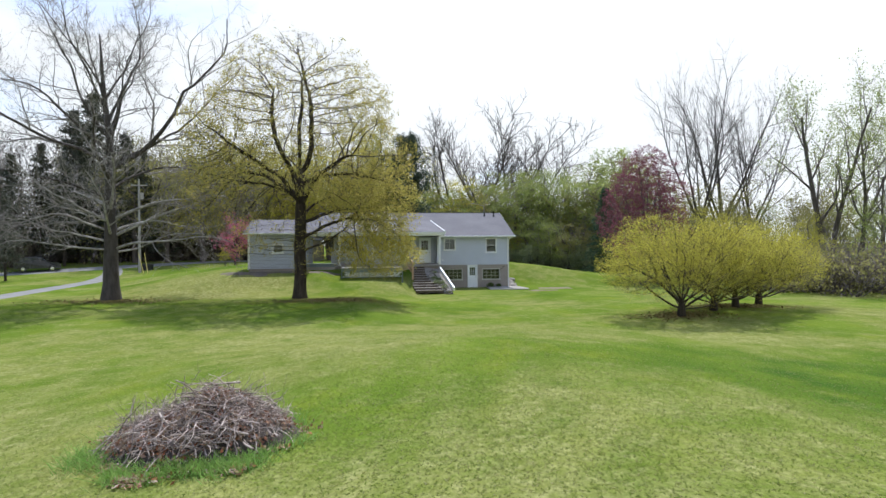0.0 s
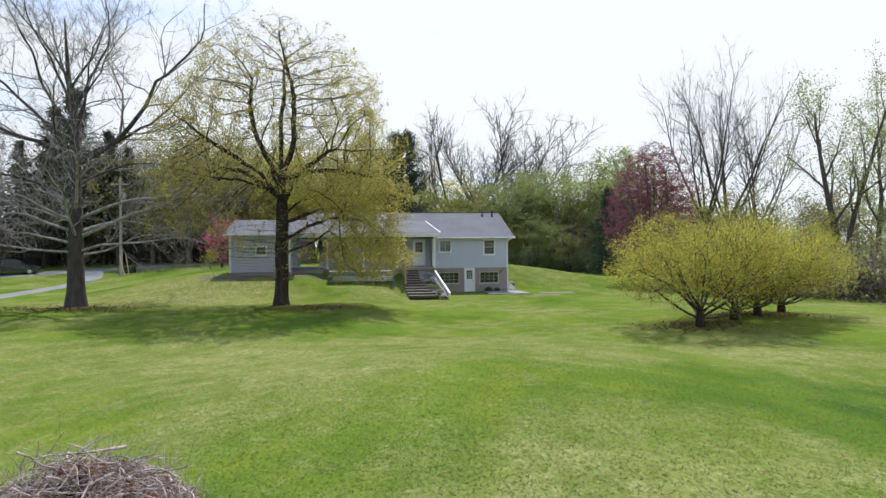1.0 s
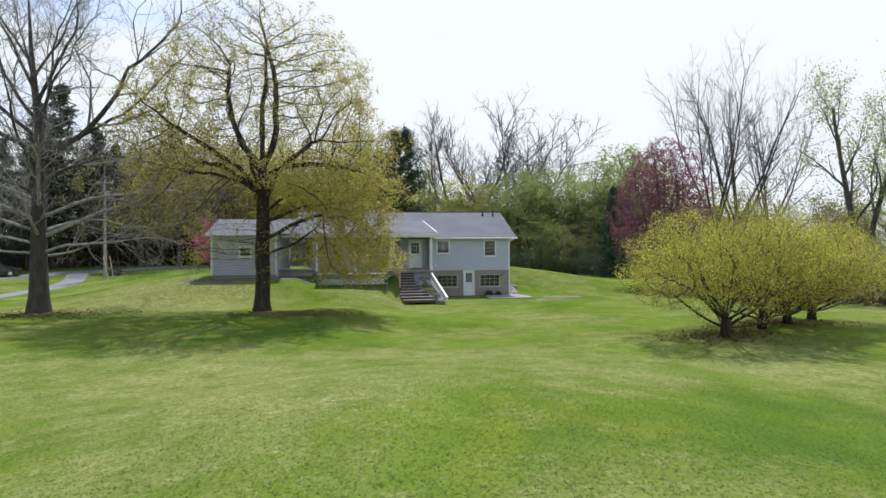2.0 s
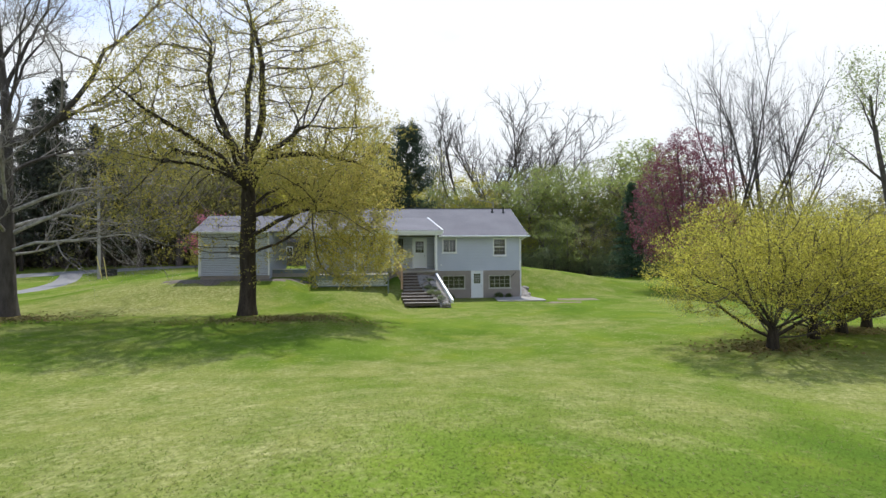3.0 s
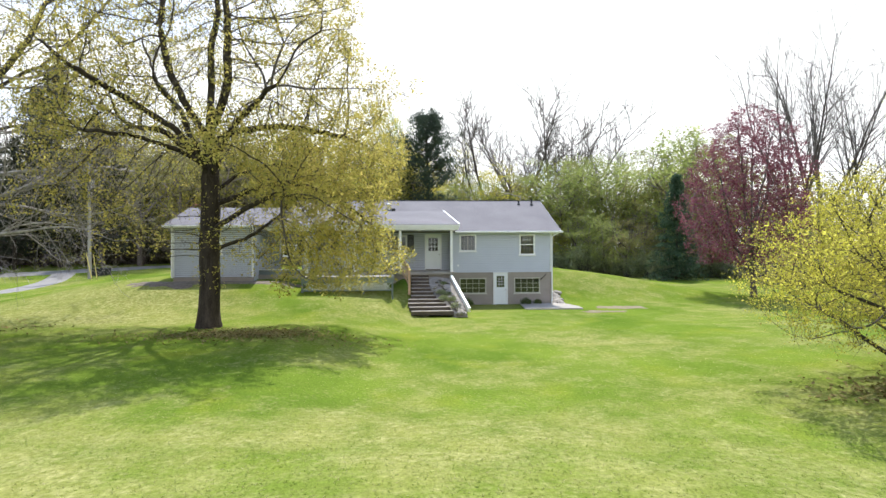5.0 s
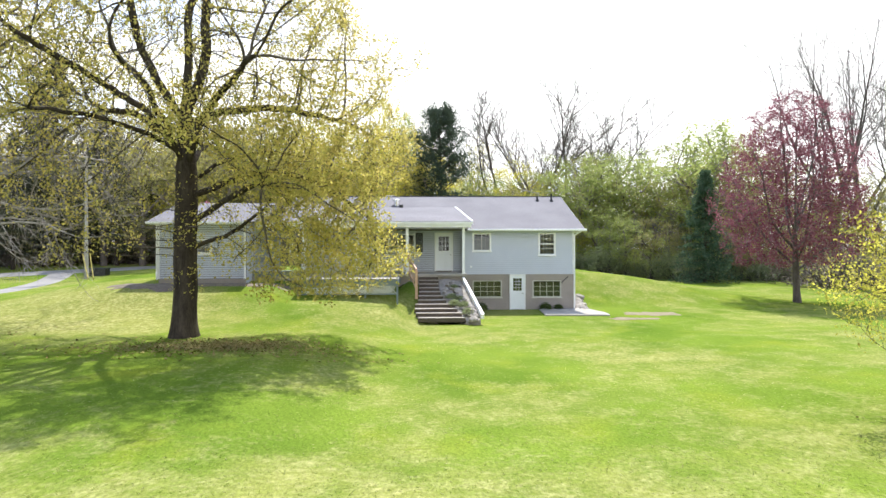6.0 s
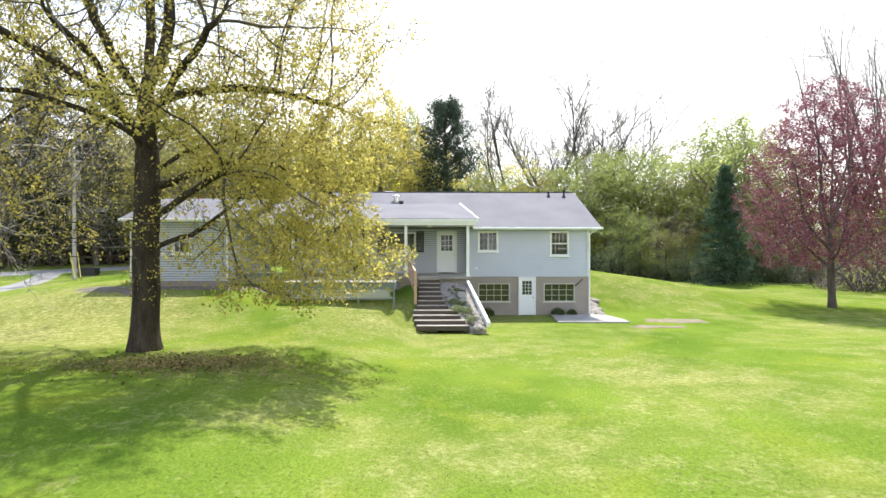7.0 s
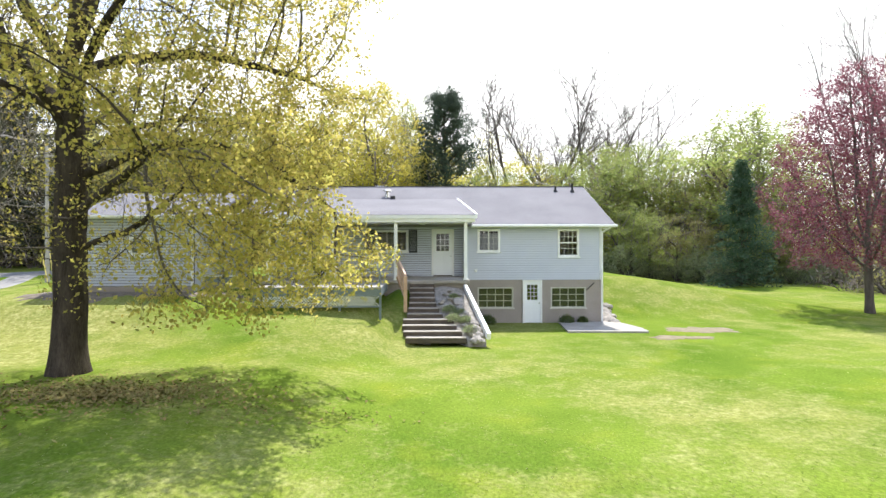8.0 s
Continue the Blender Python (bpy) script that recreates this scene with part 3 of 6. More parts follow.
def shutter(x0, x1, z0, z1):
    ob = under("shutter", boxes((x0, x0 + 0.05, PY - 0.055, PY - 0.023, z0, z1), (x1 - 0.05, x1, PY - 0.055, PY - 0.023, z0, z1),
                                (x0 + 0.05, x1 - 0.05, PY - 0.055, PY - 0.023, z0, z0 + 0.06), (x0 + 0.05, x1 - 0.05, PY - 0.055, PY - 0.023, z1 - 0.06, z1)), SHUTTER, house, "dark louvred shutter")
    n = 14
    part("louvres", boxes(*[(x0 + 0.05, x1 - 0.05, PY - 0.045, PY - 0.025, z0 + 0.06 + (z1 - z0 - 0.12) * i / n, z0 + 0.06 + (z1 - z0 - 0.12) * (i + 0.8) / n) for i in range(n)]), SHUTTER, ob)


for a, b in ((-4.78, -4.36), (-2.64, -2.22), (-9.74, -9.34), (-7.66, -7.26)):
    shutter(a, b, 3.46, 4.64)

# porch floor, posts and the dark wall below
under("porch_floor", bevelled(boxes((-9.0, 0.2, 47.12, 50.69, 2.14, 2.28)), 0.012), SLAB, house, "grey concrete porch floor")
under("porch_foundation", boxes((-9.0, 0.16, 47.3, 47.5, 0.2, 2.135)), CONCRETE, house)
for x in (0.03, -3.07, -5.8, -8.7):
    p = under("porch_post", bevelled(boxes((x - 0.075, x + 0.075, 47.2, 47.35, 2.285, 4.835)), 0.008), WHITE, house, "white square porch post")
    part("post_base", bevelled(boxes((x - 0.1, x + 0.1, 47.175, 47.375, 2.282, 2.36)), 0.006), WHITE, p)

# downspout at the corner
under("downspout", boxes((6.88, 6.96, YF - 0.11, YF - 0.03, 0.05, 4.5), (6.9, 7.3, YF - 0.2, YF - 0.13, 4.62, 4.69)), WHITE, house, "white metal downspout")
d = beam((6.92, YF - 0.07, 4.46), (7.28, YF - 0.30, 4.72), 0.07, 0.07)
under("downspout_elbow", d, WHITE, house)
# vents on the roof
for x, y, h in ((5.62, 54.55, 0.3), (6.58, 54.5, 0.48)):
    z = EAVE_Z + (RIDGE_Z - EAVE_Z) * (y - EAVE_Y) / (RIDGE_Y - EAVE_Y)
    v = lathe([(0.17, -0.1), (0.09, 0.1), (0.06, 0.12), (0.06, h), (0.045, h)], 12)
    v.transform(Matrix.Translation((x, y, z)))
    under("vent_pipe", v, BLACK, house, "black plumbing vent pipe")
for x, y in ((-3.95, 53.6),):
    z = EAVE_Z + 0.417 * (y - EAVE_Y) + 0.12
    v = lathe([(0.15, -0.2), (0.15, 0.15), (0.28, 0.17), (0.28, 0.23), (0.1, 0.3)], 14)
    v.transform(Matrix.Translation((x, y, z)))
    under("roof_vent", v, CHROME, house, "round metal roof vent")
under("roof_vent", bevelled(boxes((-3.75, -3.5, 53.0, 53.25, 6.3, 6.56)), 0.02), BLACK, house)
under("chimney_cap", bevelled(boxes((-4.9, -4.2, 55.9, 56.5, 6.9, 7.42)), 0.02), WHITE, house)
# small fittings
under("outdoor_socket", bevelled(boxes((0.62, 0.74, YF - 0.06, YF - 0.024, 2.52, 2.64)), 0.01), WHITE, house)
under("cable", beam((6.15, YF - 0.01, 1.60), (6.55, YF - 0.01, 1.98), 0.05, 0.04), BLACK, house)

# garage end
G0, G1, GF, GB = -15.95, -11.45, 46.0, 53.0
GW = (-14.08, -13.20, 3.42, 4.20)
under("garage_wall", lap_boards(G0, G1, 2.12, 5.02, GF, [GW]), SIDING, house, "horizontal blue-grey lap siding")
# same darkened backing, for shaded gaps in the garage siding
under("garage_wall", solid_wall(G0, G1, 2.12, 5.02, GF + 0.002, 0.15, [GW]), GAP_SHADE, house)
under("garage_wall", boxes((G0, G0 + 0.15, GF + 0.153, GB, 1.9, 5.02), (G1 - 0.15, G1, GF + 0.153, GB, 1.9, 5.02), (G0 + 0.15, G1 - 0.15, GB - 0.15, GB, 1.9, 5.02)), SIDING, house)
under("garage_foundation", boxes((G0 + 0.02, G1 - 0.02, GF + 0.02, GF + 0.2, 1.4, 2.117)), CONCRETE, house)
under("corner_board", boxes((G0 - 0.02, G0 + 0.09, GF - 0.04, GF + 0.001, 2.125, 5.0)), WHITE, house)
under("corner_board", boxes((G1 - 0.09, G1 + 0.02, GF - 0.04, GF + 0.001, 2.125, 5.0)), WHITE, house)
window(house, *GW, GF, 1, 2, 3)
groof = under("garage_roof", slope_sheet(G0 - 0.35, -10.45, (45.55, 5.10), (49.4, 6.34), 0.12), SHINGLE, house, "grey shingle roof over the garage end")
part("back_slope", slope_sheet(G0 - 0.35, -10.45, (53.3, 5.08), (49.4, 6.337), 0.12), SHINGLE, groof)
part("gutter", bevelled(boxes((G0 - 0.4, -11.35, 45.45, 45.547, 4.96, 5.08)), 0.02), WHITE, groof)
part("downspout", boxes((G0 - 0.06, G0 + 0.02, GF - 0.12, GF - 0.04, 2.1, 4.95)), WHITE, groof)
part("soffit", boxes((G0 - 0.34, -11.35, 45.56, 45.97, 4.94, 4.955)), WHITE, groof)
for x in (G0 + 0.02, G1 - 0.1):
    gable(x, GF, GB, 5.0, 49.4, 6.2)
# breezeway floor between garage and porch, with its white edge board
breezeway = under("breezeway_floor", boxes((-11.44, -9.01, 47.0, 53.0, 1.9, 2.2)), SLAB, house, "grey concrete breezeway floor")
part("edge_board", bevelled(boxes((-11.44, -9.05, 47.1, 47.2, 2.203, 2.46)), 0.01), DECKPAINT, breezeway)
part("white_cap", bevelled(boxes((-11.44, -9.05, 47.06, 47.24, 2.462, 2.51)), 0.008), WHITE, breezeway, "white capping board")

# ---- shed on the back lawn ----
shed = thing("garden_shed", "weathered olive-brown garden shed with a wide white window", "shed", (-16.2, 81.5, 1.8))
SHED_WIN = (-17.3, -15.05, 2.86, 4.24)
under("wall", lap_boards(-19.6, -12.9, 1.7, 4.9, 80.0, [SHED_WIN], 0.2), SHEDWOOD, shed)
under("wall", solid_wall(-19.6, -12.9, 1.6, 4.9, 80.002, 0.12, [SHED_WIN]), SHEDWOOD, shed)
under("wall", boxes((-19.6, -19.48, 80.123, 83.5, 1.6, 4.9), (-13.02, -12.9, 80.123, 83.5, 1.6, 4.9), (-19.479, -13.021, 83.38, 83.5, 1.6, 4.9)), SHEDWOOD, shed)
shed_roof = under("roof", slope_sheet(-19.9, -12.6, (79.7, 4.86), (81.75, 5.55), 0.1), SHINGLE, shed)
part("back_slope", slope_sheet(-19.9, -12.6, (83.8, 4.86), (81.75, 5.547), 0.1), SHINGLE, shed_roof)
window(shed, *SHED_WIN, 80.0, 3, 2, 2)

# ---- deck ----
deck = thing("deck", "low grey-blue wooden deck with white lattice skirt", "deck", (-5.9, 45.6, 1.4))
D0, D1, DF, DB = -8.42, -3.43, 44.2, 47.1
n = 25
for i in range(n):
    a = D0 + (D1 - D0) * i / n
    under("deck_board", boxes((a, a + (D1 - D0) / n - 0.014, DF - 0.04, DB, 2.15, 2.19)), SLAB, deck)
under("skirt_board", boxes((D0, D1, DF, DF + 0.04, 1.84, 2.147), (D1 - 0.04, D1, DF + 0.04, DB, 1.84, 2.147)), DECKPAINT, deck, "grey-blue painted skirt board")


def lattice(x0, x1, z0, z1, y, gap, wide):
    """Two layers of crossing diagonal strips, cut to the panel."""
    bm = bmesh.new()
    h = z1 - z0
    for layer in (0, 1):
        near, back = y + 0.012 * layer, y + 0.012 * layer + 0.009
        k = x0 - h
        while k < x1:
            pts = []
            for s, off in ((0, 0), (h, 0), (h, wide), (0, wide)):
                x = k + s + off if layer == 0 else k + h - s + off
                pts.append((min(max(x, x0), x1), z0 + s))
            if min(abs(pts[3][0] - pts[0][0]), abs(pts[2][0] - pts[1][0])) > 0.004:
                a = [bm.verts.new((px, near, pz)) for px, pz in pts]
                b = [bm.verts.new((px, back, pz)) for px, pz in pts]
                bm.faces.new(a)
                bm.faces.new(b[::-1])
                for q in range(4):
                    bm.faces.new((a[q], b[q], b[(q + 1) % 4], a[(q + 1) % 4]))
            k += gap
    bmesh.ops.recalc_face_normals(bm, faces=bm.faces)
    return bm


under("lattice", lattice(D0 + 0.05, D1 - 0.05, 1.46, 1.84, DF + 0.006, 0.115, 0.036), WHITE, deck, "diagonal white lattice")
under("lattice_rail", boxes((D0, D1, DF, DF + 0.05, 1.40, 1.46)), DECKPAINT, deck)
for x in (D0, -6.75, -5.1, D1 - 0.09):
    under("deck_post", boxes((x, x + 0.09, DF + 0.05, DF + 0.14, 0.9, 2.147)), DECKPAINT, deck)
under("rail_post", boxes((D1 - 0.08, D1 - 0.03, DF + 0.02, DF + 0.07, 2.191, 3.02)), DECKPAINT, deck)
under("rail_bar", boxes((D1 - 0.6, D1 + 0.05, DF + 0.02, DF + 0.07, 3.021, 3.07)), WHITE, deck)

# ---- steps up to the porch ----
steps = thing("garden_steps", "wide weathered timber garden steps up to the porch", "steps", (-1.7, 44.5, 0))
RIGHT = (-0.15, -0.30, -0.50, -0.60, -1.02, -1.16, -1.28, -1.34, -1.36, -1.36, -1.36)
LEFT = (-2.44, -2.55, -2.62, -2.60, -2.46, -2.44, -2.42, -2.42, -2.42, -2.42, -2.42)
for i in range(11):
    y, z = 43.35 + 0.378 * i, 0.32 + 0.18 * i
    s = under("step", bevelled(boxes((LEFT[i], RIGHT[i], y, y + 0.60, z - 0.19, z)), 0.018), TIMBER, steps, "weathered timber riser with a paler top" if i == 0 else "")
    part("tread", bevelled(boxes((LEFT[i] + 0.01, RIGHT[i] - 0.01, y - 0.015, y + 0.40, z + 0.001, z + 0.03)), 0.01), TREAD, s)
under("core", boxes((-2.35, -1.5, 43.8, 47.2, -0.2, 0.25), (-2.35, -1.5, 45.0, 47.2, 0.25, 0.85), (-2.35, -1.5, 46.1, 47.2, 0.85, 1.4)), CONCRETE, steps)
under("edge_beam", bevelled(beam((0.0, 47.15, 1.98), (0.66, 43.1, 0.42), 0.15, 0.26), 0.012), WHITE, steps, "white-painted sloping edge beam")

handrail = thing("handrail", "tan wooden handrail beside the garden steps", "handrail", (-2.6, 45.2, 1.3))
under("newel", bevelled(boxes((-2.61, -2.47, 45.12, 45.26, 1.1, 2.55)), 0.008), TAN, handrail)
under("rail_board", bevelled(beam((-2.54, 45.18, 2.50), (-3.02, 47.15, 3.20), 0.09, 0.30), 0.008), TAN, handrail)
under("lower_rail", beam((-2.54, 45.2, 1.62), (-3.02, 47.15, 2.42), 0.04, 0.10), TAN, handrail)
for i in range(5):
    f = (i + 0.7) / 5.6
    x, y = -2.54 - 0.48 * f, 45.2 + 1.95 * f
    under("baluster", boxes((x - 0.02, x + 0.02, y - 0.06, y + 0.06, 1.66 + 0.8 * f, 2.42 + 0.7 * f)), TAN, handrail)


# ---- stones, slab and beds round the house ----
def stone_mesh(seed, sx, sy, sz):
    bm = bmesh.new()
    bmesh.ops.create_icosphere(bm, subdivisions=2, radius=1.0)
    for v in bm.verts:
        p = v.co.copy()
        k = 1 + 0.35 * noise.noise(p * 1.1 + Vector((seed * 7.3, 0, 0))) + 0.12 * noise.noise(p * 3.1 + Vector((seed, 5, 0)))
        v.co = Vector((p.x * sx * k, p.y * sy * k, max(p.z, -0.5) * sz * k))
    me = bpy.data.meshes.new("stone")
    bm.to_mesh(me)
    bm.free()
    me.materials.append(STONE)
    return me


def bed_z(x, y):
    """The sloping soil between the steps and the white edge beam."""
    return 0.12 + (np.asarray(y) - 42.9) / 4.2 * 1.85 + 0.05 * np.sin(np.asarray(x) * 5)


rng = random.Random(5)


def soil_z(x, y):
    """The soil falls away under the steps and beyond the edge beam."""
    right = np.interp(y, 43.35 + 0.378 * np.arange(11), RIGHT)
    beam_x = 0.70 - (y - 42.75) * 0.165
    return bed_z(x, y) - 0.05 - 0.6 * (x < right) - 1.2 * (x > beam_x) - 1.0 * (y < 43.25)


bed = new("rock_garden_soil", grid_mesh("soil", np.linspace(-1.5, 0.62, 44), np.linspace(43.0, 47.2, 60), soil_z, SOIL))
tagged(bed, "pale gravelly soil of the sloping rock garden", "garden bed", kind="structure")
stones = [stone_mesh(i, 0.22, 0.17, 0.13) for i in range(5)]
for i in range(26):
    y = 43.1 + 3.7 * rng.random()
    x = max(RIGHT[min(10, int((y - 43.35) / 0.378))] if y > 43.4 else -0.15, -1.3) + 0.15 + rng.random() * 0.9
    x = min(x, 0.6 - (y - 42.75) * 0.165 - 0.15)
    ob = tagged(new("stone", stones[i % 5]), "rough grey field stone in the rock garden", "stone", "rock garden stones")
    ob.matrix_basis = pose(x, y, float(bed_z(x, y)), 0, 0, rng.random() * 360) @ Matrix.Diagonal((*[0.6 + 0.7 * rng.random()] * 3, 1))
for i in range(14):
    f = i / 13
    x, y = 7.15 + rng.random() * 0.5 + 0.4 * f, 49.7 + 3.0 * f
    ob = tagged(new("stone", stones[i % 5]), "rough stone edging beside the basement wall", "stone", "edging stones")
    ob.matrix_basis = pose(x, y, gz(x, y) + 0.05, 0, 0, rng.random() * 360) @ Matrix.Diagonal((*[1.0 + 0.9 * rng.random()] * 3, 1))
bm = bmesh.new()
vs = [(4.75, 49.85), (4.45, 46.7), (7.95, 46.55), (8.05, 47.6), (7.6, 49.85)]
f = bm.faces.new([bm.verts.new((x, y, 0.075)) for x, y in vs])
bmesh.ops.recalc_face_normals(bm, faces=bm.faces)
bmesh.ops.solidify(bm, geom=[f], thickness=0.24)
tagged(part("patio_slab", bm, SLAB), "pale concrete patio slab by the basement wall", "patio", kind="structure")


def flat_patch(name, x, y, rx, ry, material, label, seed, lift=0.03):
    """A bed that lies on the ground with an uneven edge."""
    bm = bmesh.new()
    rings = []
    for k in range(1, 7):
        ring = []
        for i in range(56):
            a = 2 * math.pi * i / 56
            r = (k / 6) * (1 + 0.3 * noise.noise(Vector((math.cos(a) * 1.3, math.sin(a) * 1.3, seed))) + 0.5 * noise.noise(Vector((math.cos(a) * 3.7, math.sin(a) * 3.7, seed + 4))))
            px, py = x + rx * r * math.cos(a), y + ry * r * math.sin(a)
            ring.append(bm.verts.new((px, py, gz(px, py) + lift * (1 if k < 6 else -1.5))))
        rings.append(ring)
    c = bm.verts.new((x, y, gz(x, y) + lift))
    for i in range(56):
        bm.faces.new((c, rings[0][i], rings[0][(i + 1) % 56]))
        for lo, hi in zip(rings, rings[1:]):
            bm.faces.new((lo[i], hi[i], hi[(i + 1) % 56], lo[(i + 1) % 56]))
    return tagged(part(name, bm, material, smooth=True), label, "bed", kind="structure")


flat_patch("mulch_bed", -15.6, 45.2, 2.6, 1.3, surface("garden_mulch", (0.08, 0.064, 0.05), (0.20, 0.165, 0.13), 5.0, 0.95, 0.5, 40), "dark mulch bed at the garage corner", 3.0)
flat_patch("mulch_bed", -11.9, 45.3, 3.4, 0.85, bpy.data.materials["garden_mulch"], "dark mulch strip along the garage wall", 5.0)
flat_patch("bare_soil", 8.6, 45.2, 1.3, 0.5, surface("bare_soil", (0.13, 0.11, 0.065), (0.24, 0.195, 0.125), 3.0, 0.95, 0.4), "bare trodden soil beside the patio slab", 9.0)
flat_patch("bare_soil", 10.6, 47.4, 1.7, 0.9, bpy.data.materials["bare_soil"], "bare trodden soil at the foot of the slope", 12.0)

# ---- growing trees ----
def unit(v):
    return v / np.maximum(np.linalg.norm(v, axis=-1, keepdims=True), 1e-9)


def tubes(groups):
    """Tapered tubes round many lines at once. groups: (points B x P x 3, radii B x P, sides). The finest twigs, one side, are slips."""
    verts, quads, base = [], [], 0
    for pts, rad, sides in groups:
        B, P, _ = pts.shape
        tan = unit(np.gradient(pts, axis=1))
        ref = np.where(np.abs(tan[:, :1, 2:3]) > 0.8, np.array([[[1.0, 0, 0]]]), np.array([[[0, 0, 1.0]]]))
        u = unit(np.cross(tan, np.broadcast_to(ref, tan.shape)))
        v = np.cross(tan, u)
        if sides == 1:
            verts.append(np.stack([pts - rad[..., None] * u, pts + rad[..., None] * u], 2).reshape(-1, 3))
            i = base + (np.arange(B)[:, None] * P + np.arange(P - 1)[None]) * 2
            quads.append(np.stack([i, i + 1, i + 3, i + 2], -1).reshape(-1, 4))
            base += B * P * 2
            continue
        a = 2 * np.pi * np.arange(sides) / sides
        ring = pts[:, :, None] + rad[:, :, None, None] * (np.cos(a)[:, None] * u[:, :, None] + np.sin(a)[:, None] * v[:, :, None])
        verts.append(ring.reshape(-1, 3))
        i = base + (np.arange(B)[:, None, None] * P + np.arange(P - 1)[None, :, None]) * sides + np.arange(sides)[None, None]
        j = base + (np.arange(B)[:, None, None] * P + np.arange(P - 1)[None, :, None]) * sides + (np.arange(sides)[None, None] + 1) % sides
        quads.append(np.stack([i, j, j + sides, i + sides], -1).reshape(-1, 4))
        base += B * P * sides
    return np.concatenate(verts), np.concatenate(quads)


def shoots(r, start, way, length, r0, P, wander, lift, end):
    """Lines that grow from start along way, wandering and bending up (lift > 0) or down."""
    B = len(start)
    pts = np.zeros((B, P, 3))
    pts[:, 0] = start
    d = way.copy()
    for k in range(1, P):
        d = unit(d + wander * r.normal(size=(B, 3)) + np.array([0, 0, 1.0]) * lift)
        pts[:, k] = pts[:, k - 1] + d * (length / (P - 1))[:, None]
    t = np.linspace(0, 1, P)[None]
    return pts, r0[:, None] * (1 - (1 - end) * t)


def arching(r, start, az, tilt0, tilt1, length, r0, P=18, crook=1.0):
    """Limbs that leave at one lean and end at another, crooked on the way."""
    B = len(start)
    t = np.linspace(0, 1, P)[None]
    kink = np.cumsum(r.normal(size=(B, P)) * 13.0 * crook, 1) * (t ** 0.5)
    turn = np.cumsum(r.normal(size=(B, P)) * 13.0 * crook, 1)
    ti = np.radians(tilt0[:, None] + (tilt1 - tilt0)[:, None] * t + kink - kink.mean(1, keepdims=True) * t)
    a = np.radians(az[:, None] + turn * t)
    step = np.stack([np.sin(ti) * np.cos(a), np.sin(ti) * np.sin(a), np.cos(ti)], -1) * (length / (P - 1))[:, None, None]
    pts = start[:, None] + np.concatenate([np.zeros((B, 1, 3)), np.cumsum(step[:, :-1], 1)], 1)
    return pts, r0[:, None] * (1 - 0.86 * t ** 0.8)


def fork(r, pts, rad, length, n, t0, t1, angle, spread, ratio, shape, thin, least=0.0):
    """Where the next order of branches leaves its parents, and how. shape(t): length along the parent."""
    B, P, _ = pts.shape
    t = t0 + (t1 - t0) * (np.arange(n)[None] + r.random((B, n))) / n
    f = t * (P - 1)
    k = np.minimum(f.astype(int), P - 2)
    w = (f - k)[..., None]
    b = np.arange(B)[:, None]
    at = pts[b, k] * (1 - w) + pts[b, k + 1] * w
    tan = unit(pts[b, k + 1] - pts[b, k])
    az = r.random((B, 1)) * 6.283 + np.arange(n)[None] * 2.4 + r.normal(size=(B, n)) * 0.4
    ref = np.where(np.abs(tan[..., 2:3]) > 0.9, np.array([1.0, 0, 0]), np.array([0, 0, 1.0]))
    u = unit(np.cross(tan, ref))
    v = np.cross(tan, u)
    ang = np.radians((angle(t) if callable(angle) else angle) + spread * r.normal(size=(B, n)))[..., None]
    way = np.cos(ang) * tan + np.sin(ang) * (np.cos(az)[..., None] * u + np.sin(az)[..., None] * v)
    L = length[:, None] * ratio * shape(t) * (0.75 + 0.5 * r.random((B, n)))
    rr = np.maximum((rad[b, k] * (1 - w[..., 0]) + rad[b, k + 1] * w[..., 0]) * thin, least)
    return at.reshape(-1, 3), way.reshape(-1, 3), L.ravel(), rr.ravel()


def leaves(r, at, size, per, spread, droop=0.0, narrow=0.55):
    """Small folded leaves about the given places."""
    at = np.repeat(at, per, 0) + r.normal(size=(len(at) * per, 3)) * spread
    n = len(at)
    a, b = unit(r.normal(size=(n, 3)) - np.array([0, 0, droop])), r.normal(size=(n, 3))
    side = unit(np.cross(a, b))
    s = (size * (0.6 + 0.8 * r.random(n)))[:, None]
    nrm = np.cross(a, side)
    v = np.stack([at, at + a * s * 0.5 + side * s * narrow * 0.5 + nrm * s * 0.1, at + a * s, at + a * s * 0.5 - side * s * narrow * 0.5 + nrm * s * 0.1], 1)
    return v.reshape(-1, 3), np.arange(n * 4).reshape(-1, 4)


def flat(t):
    return np.ones_like(t)


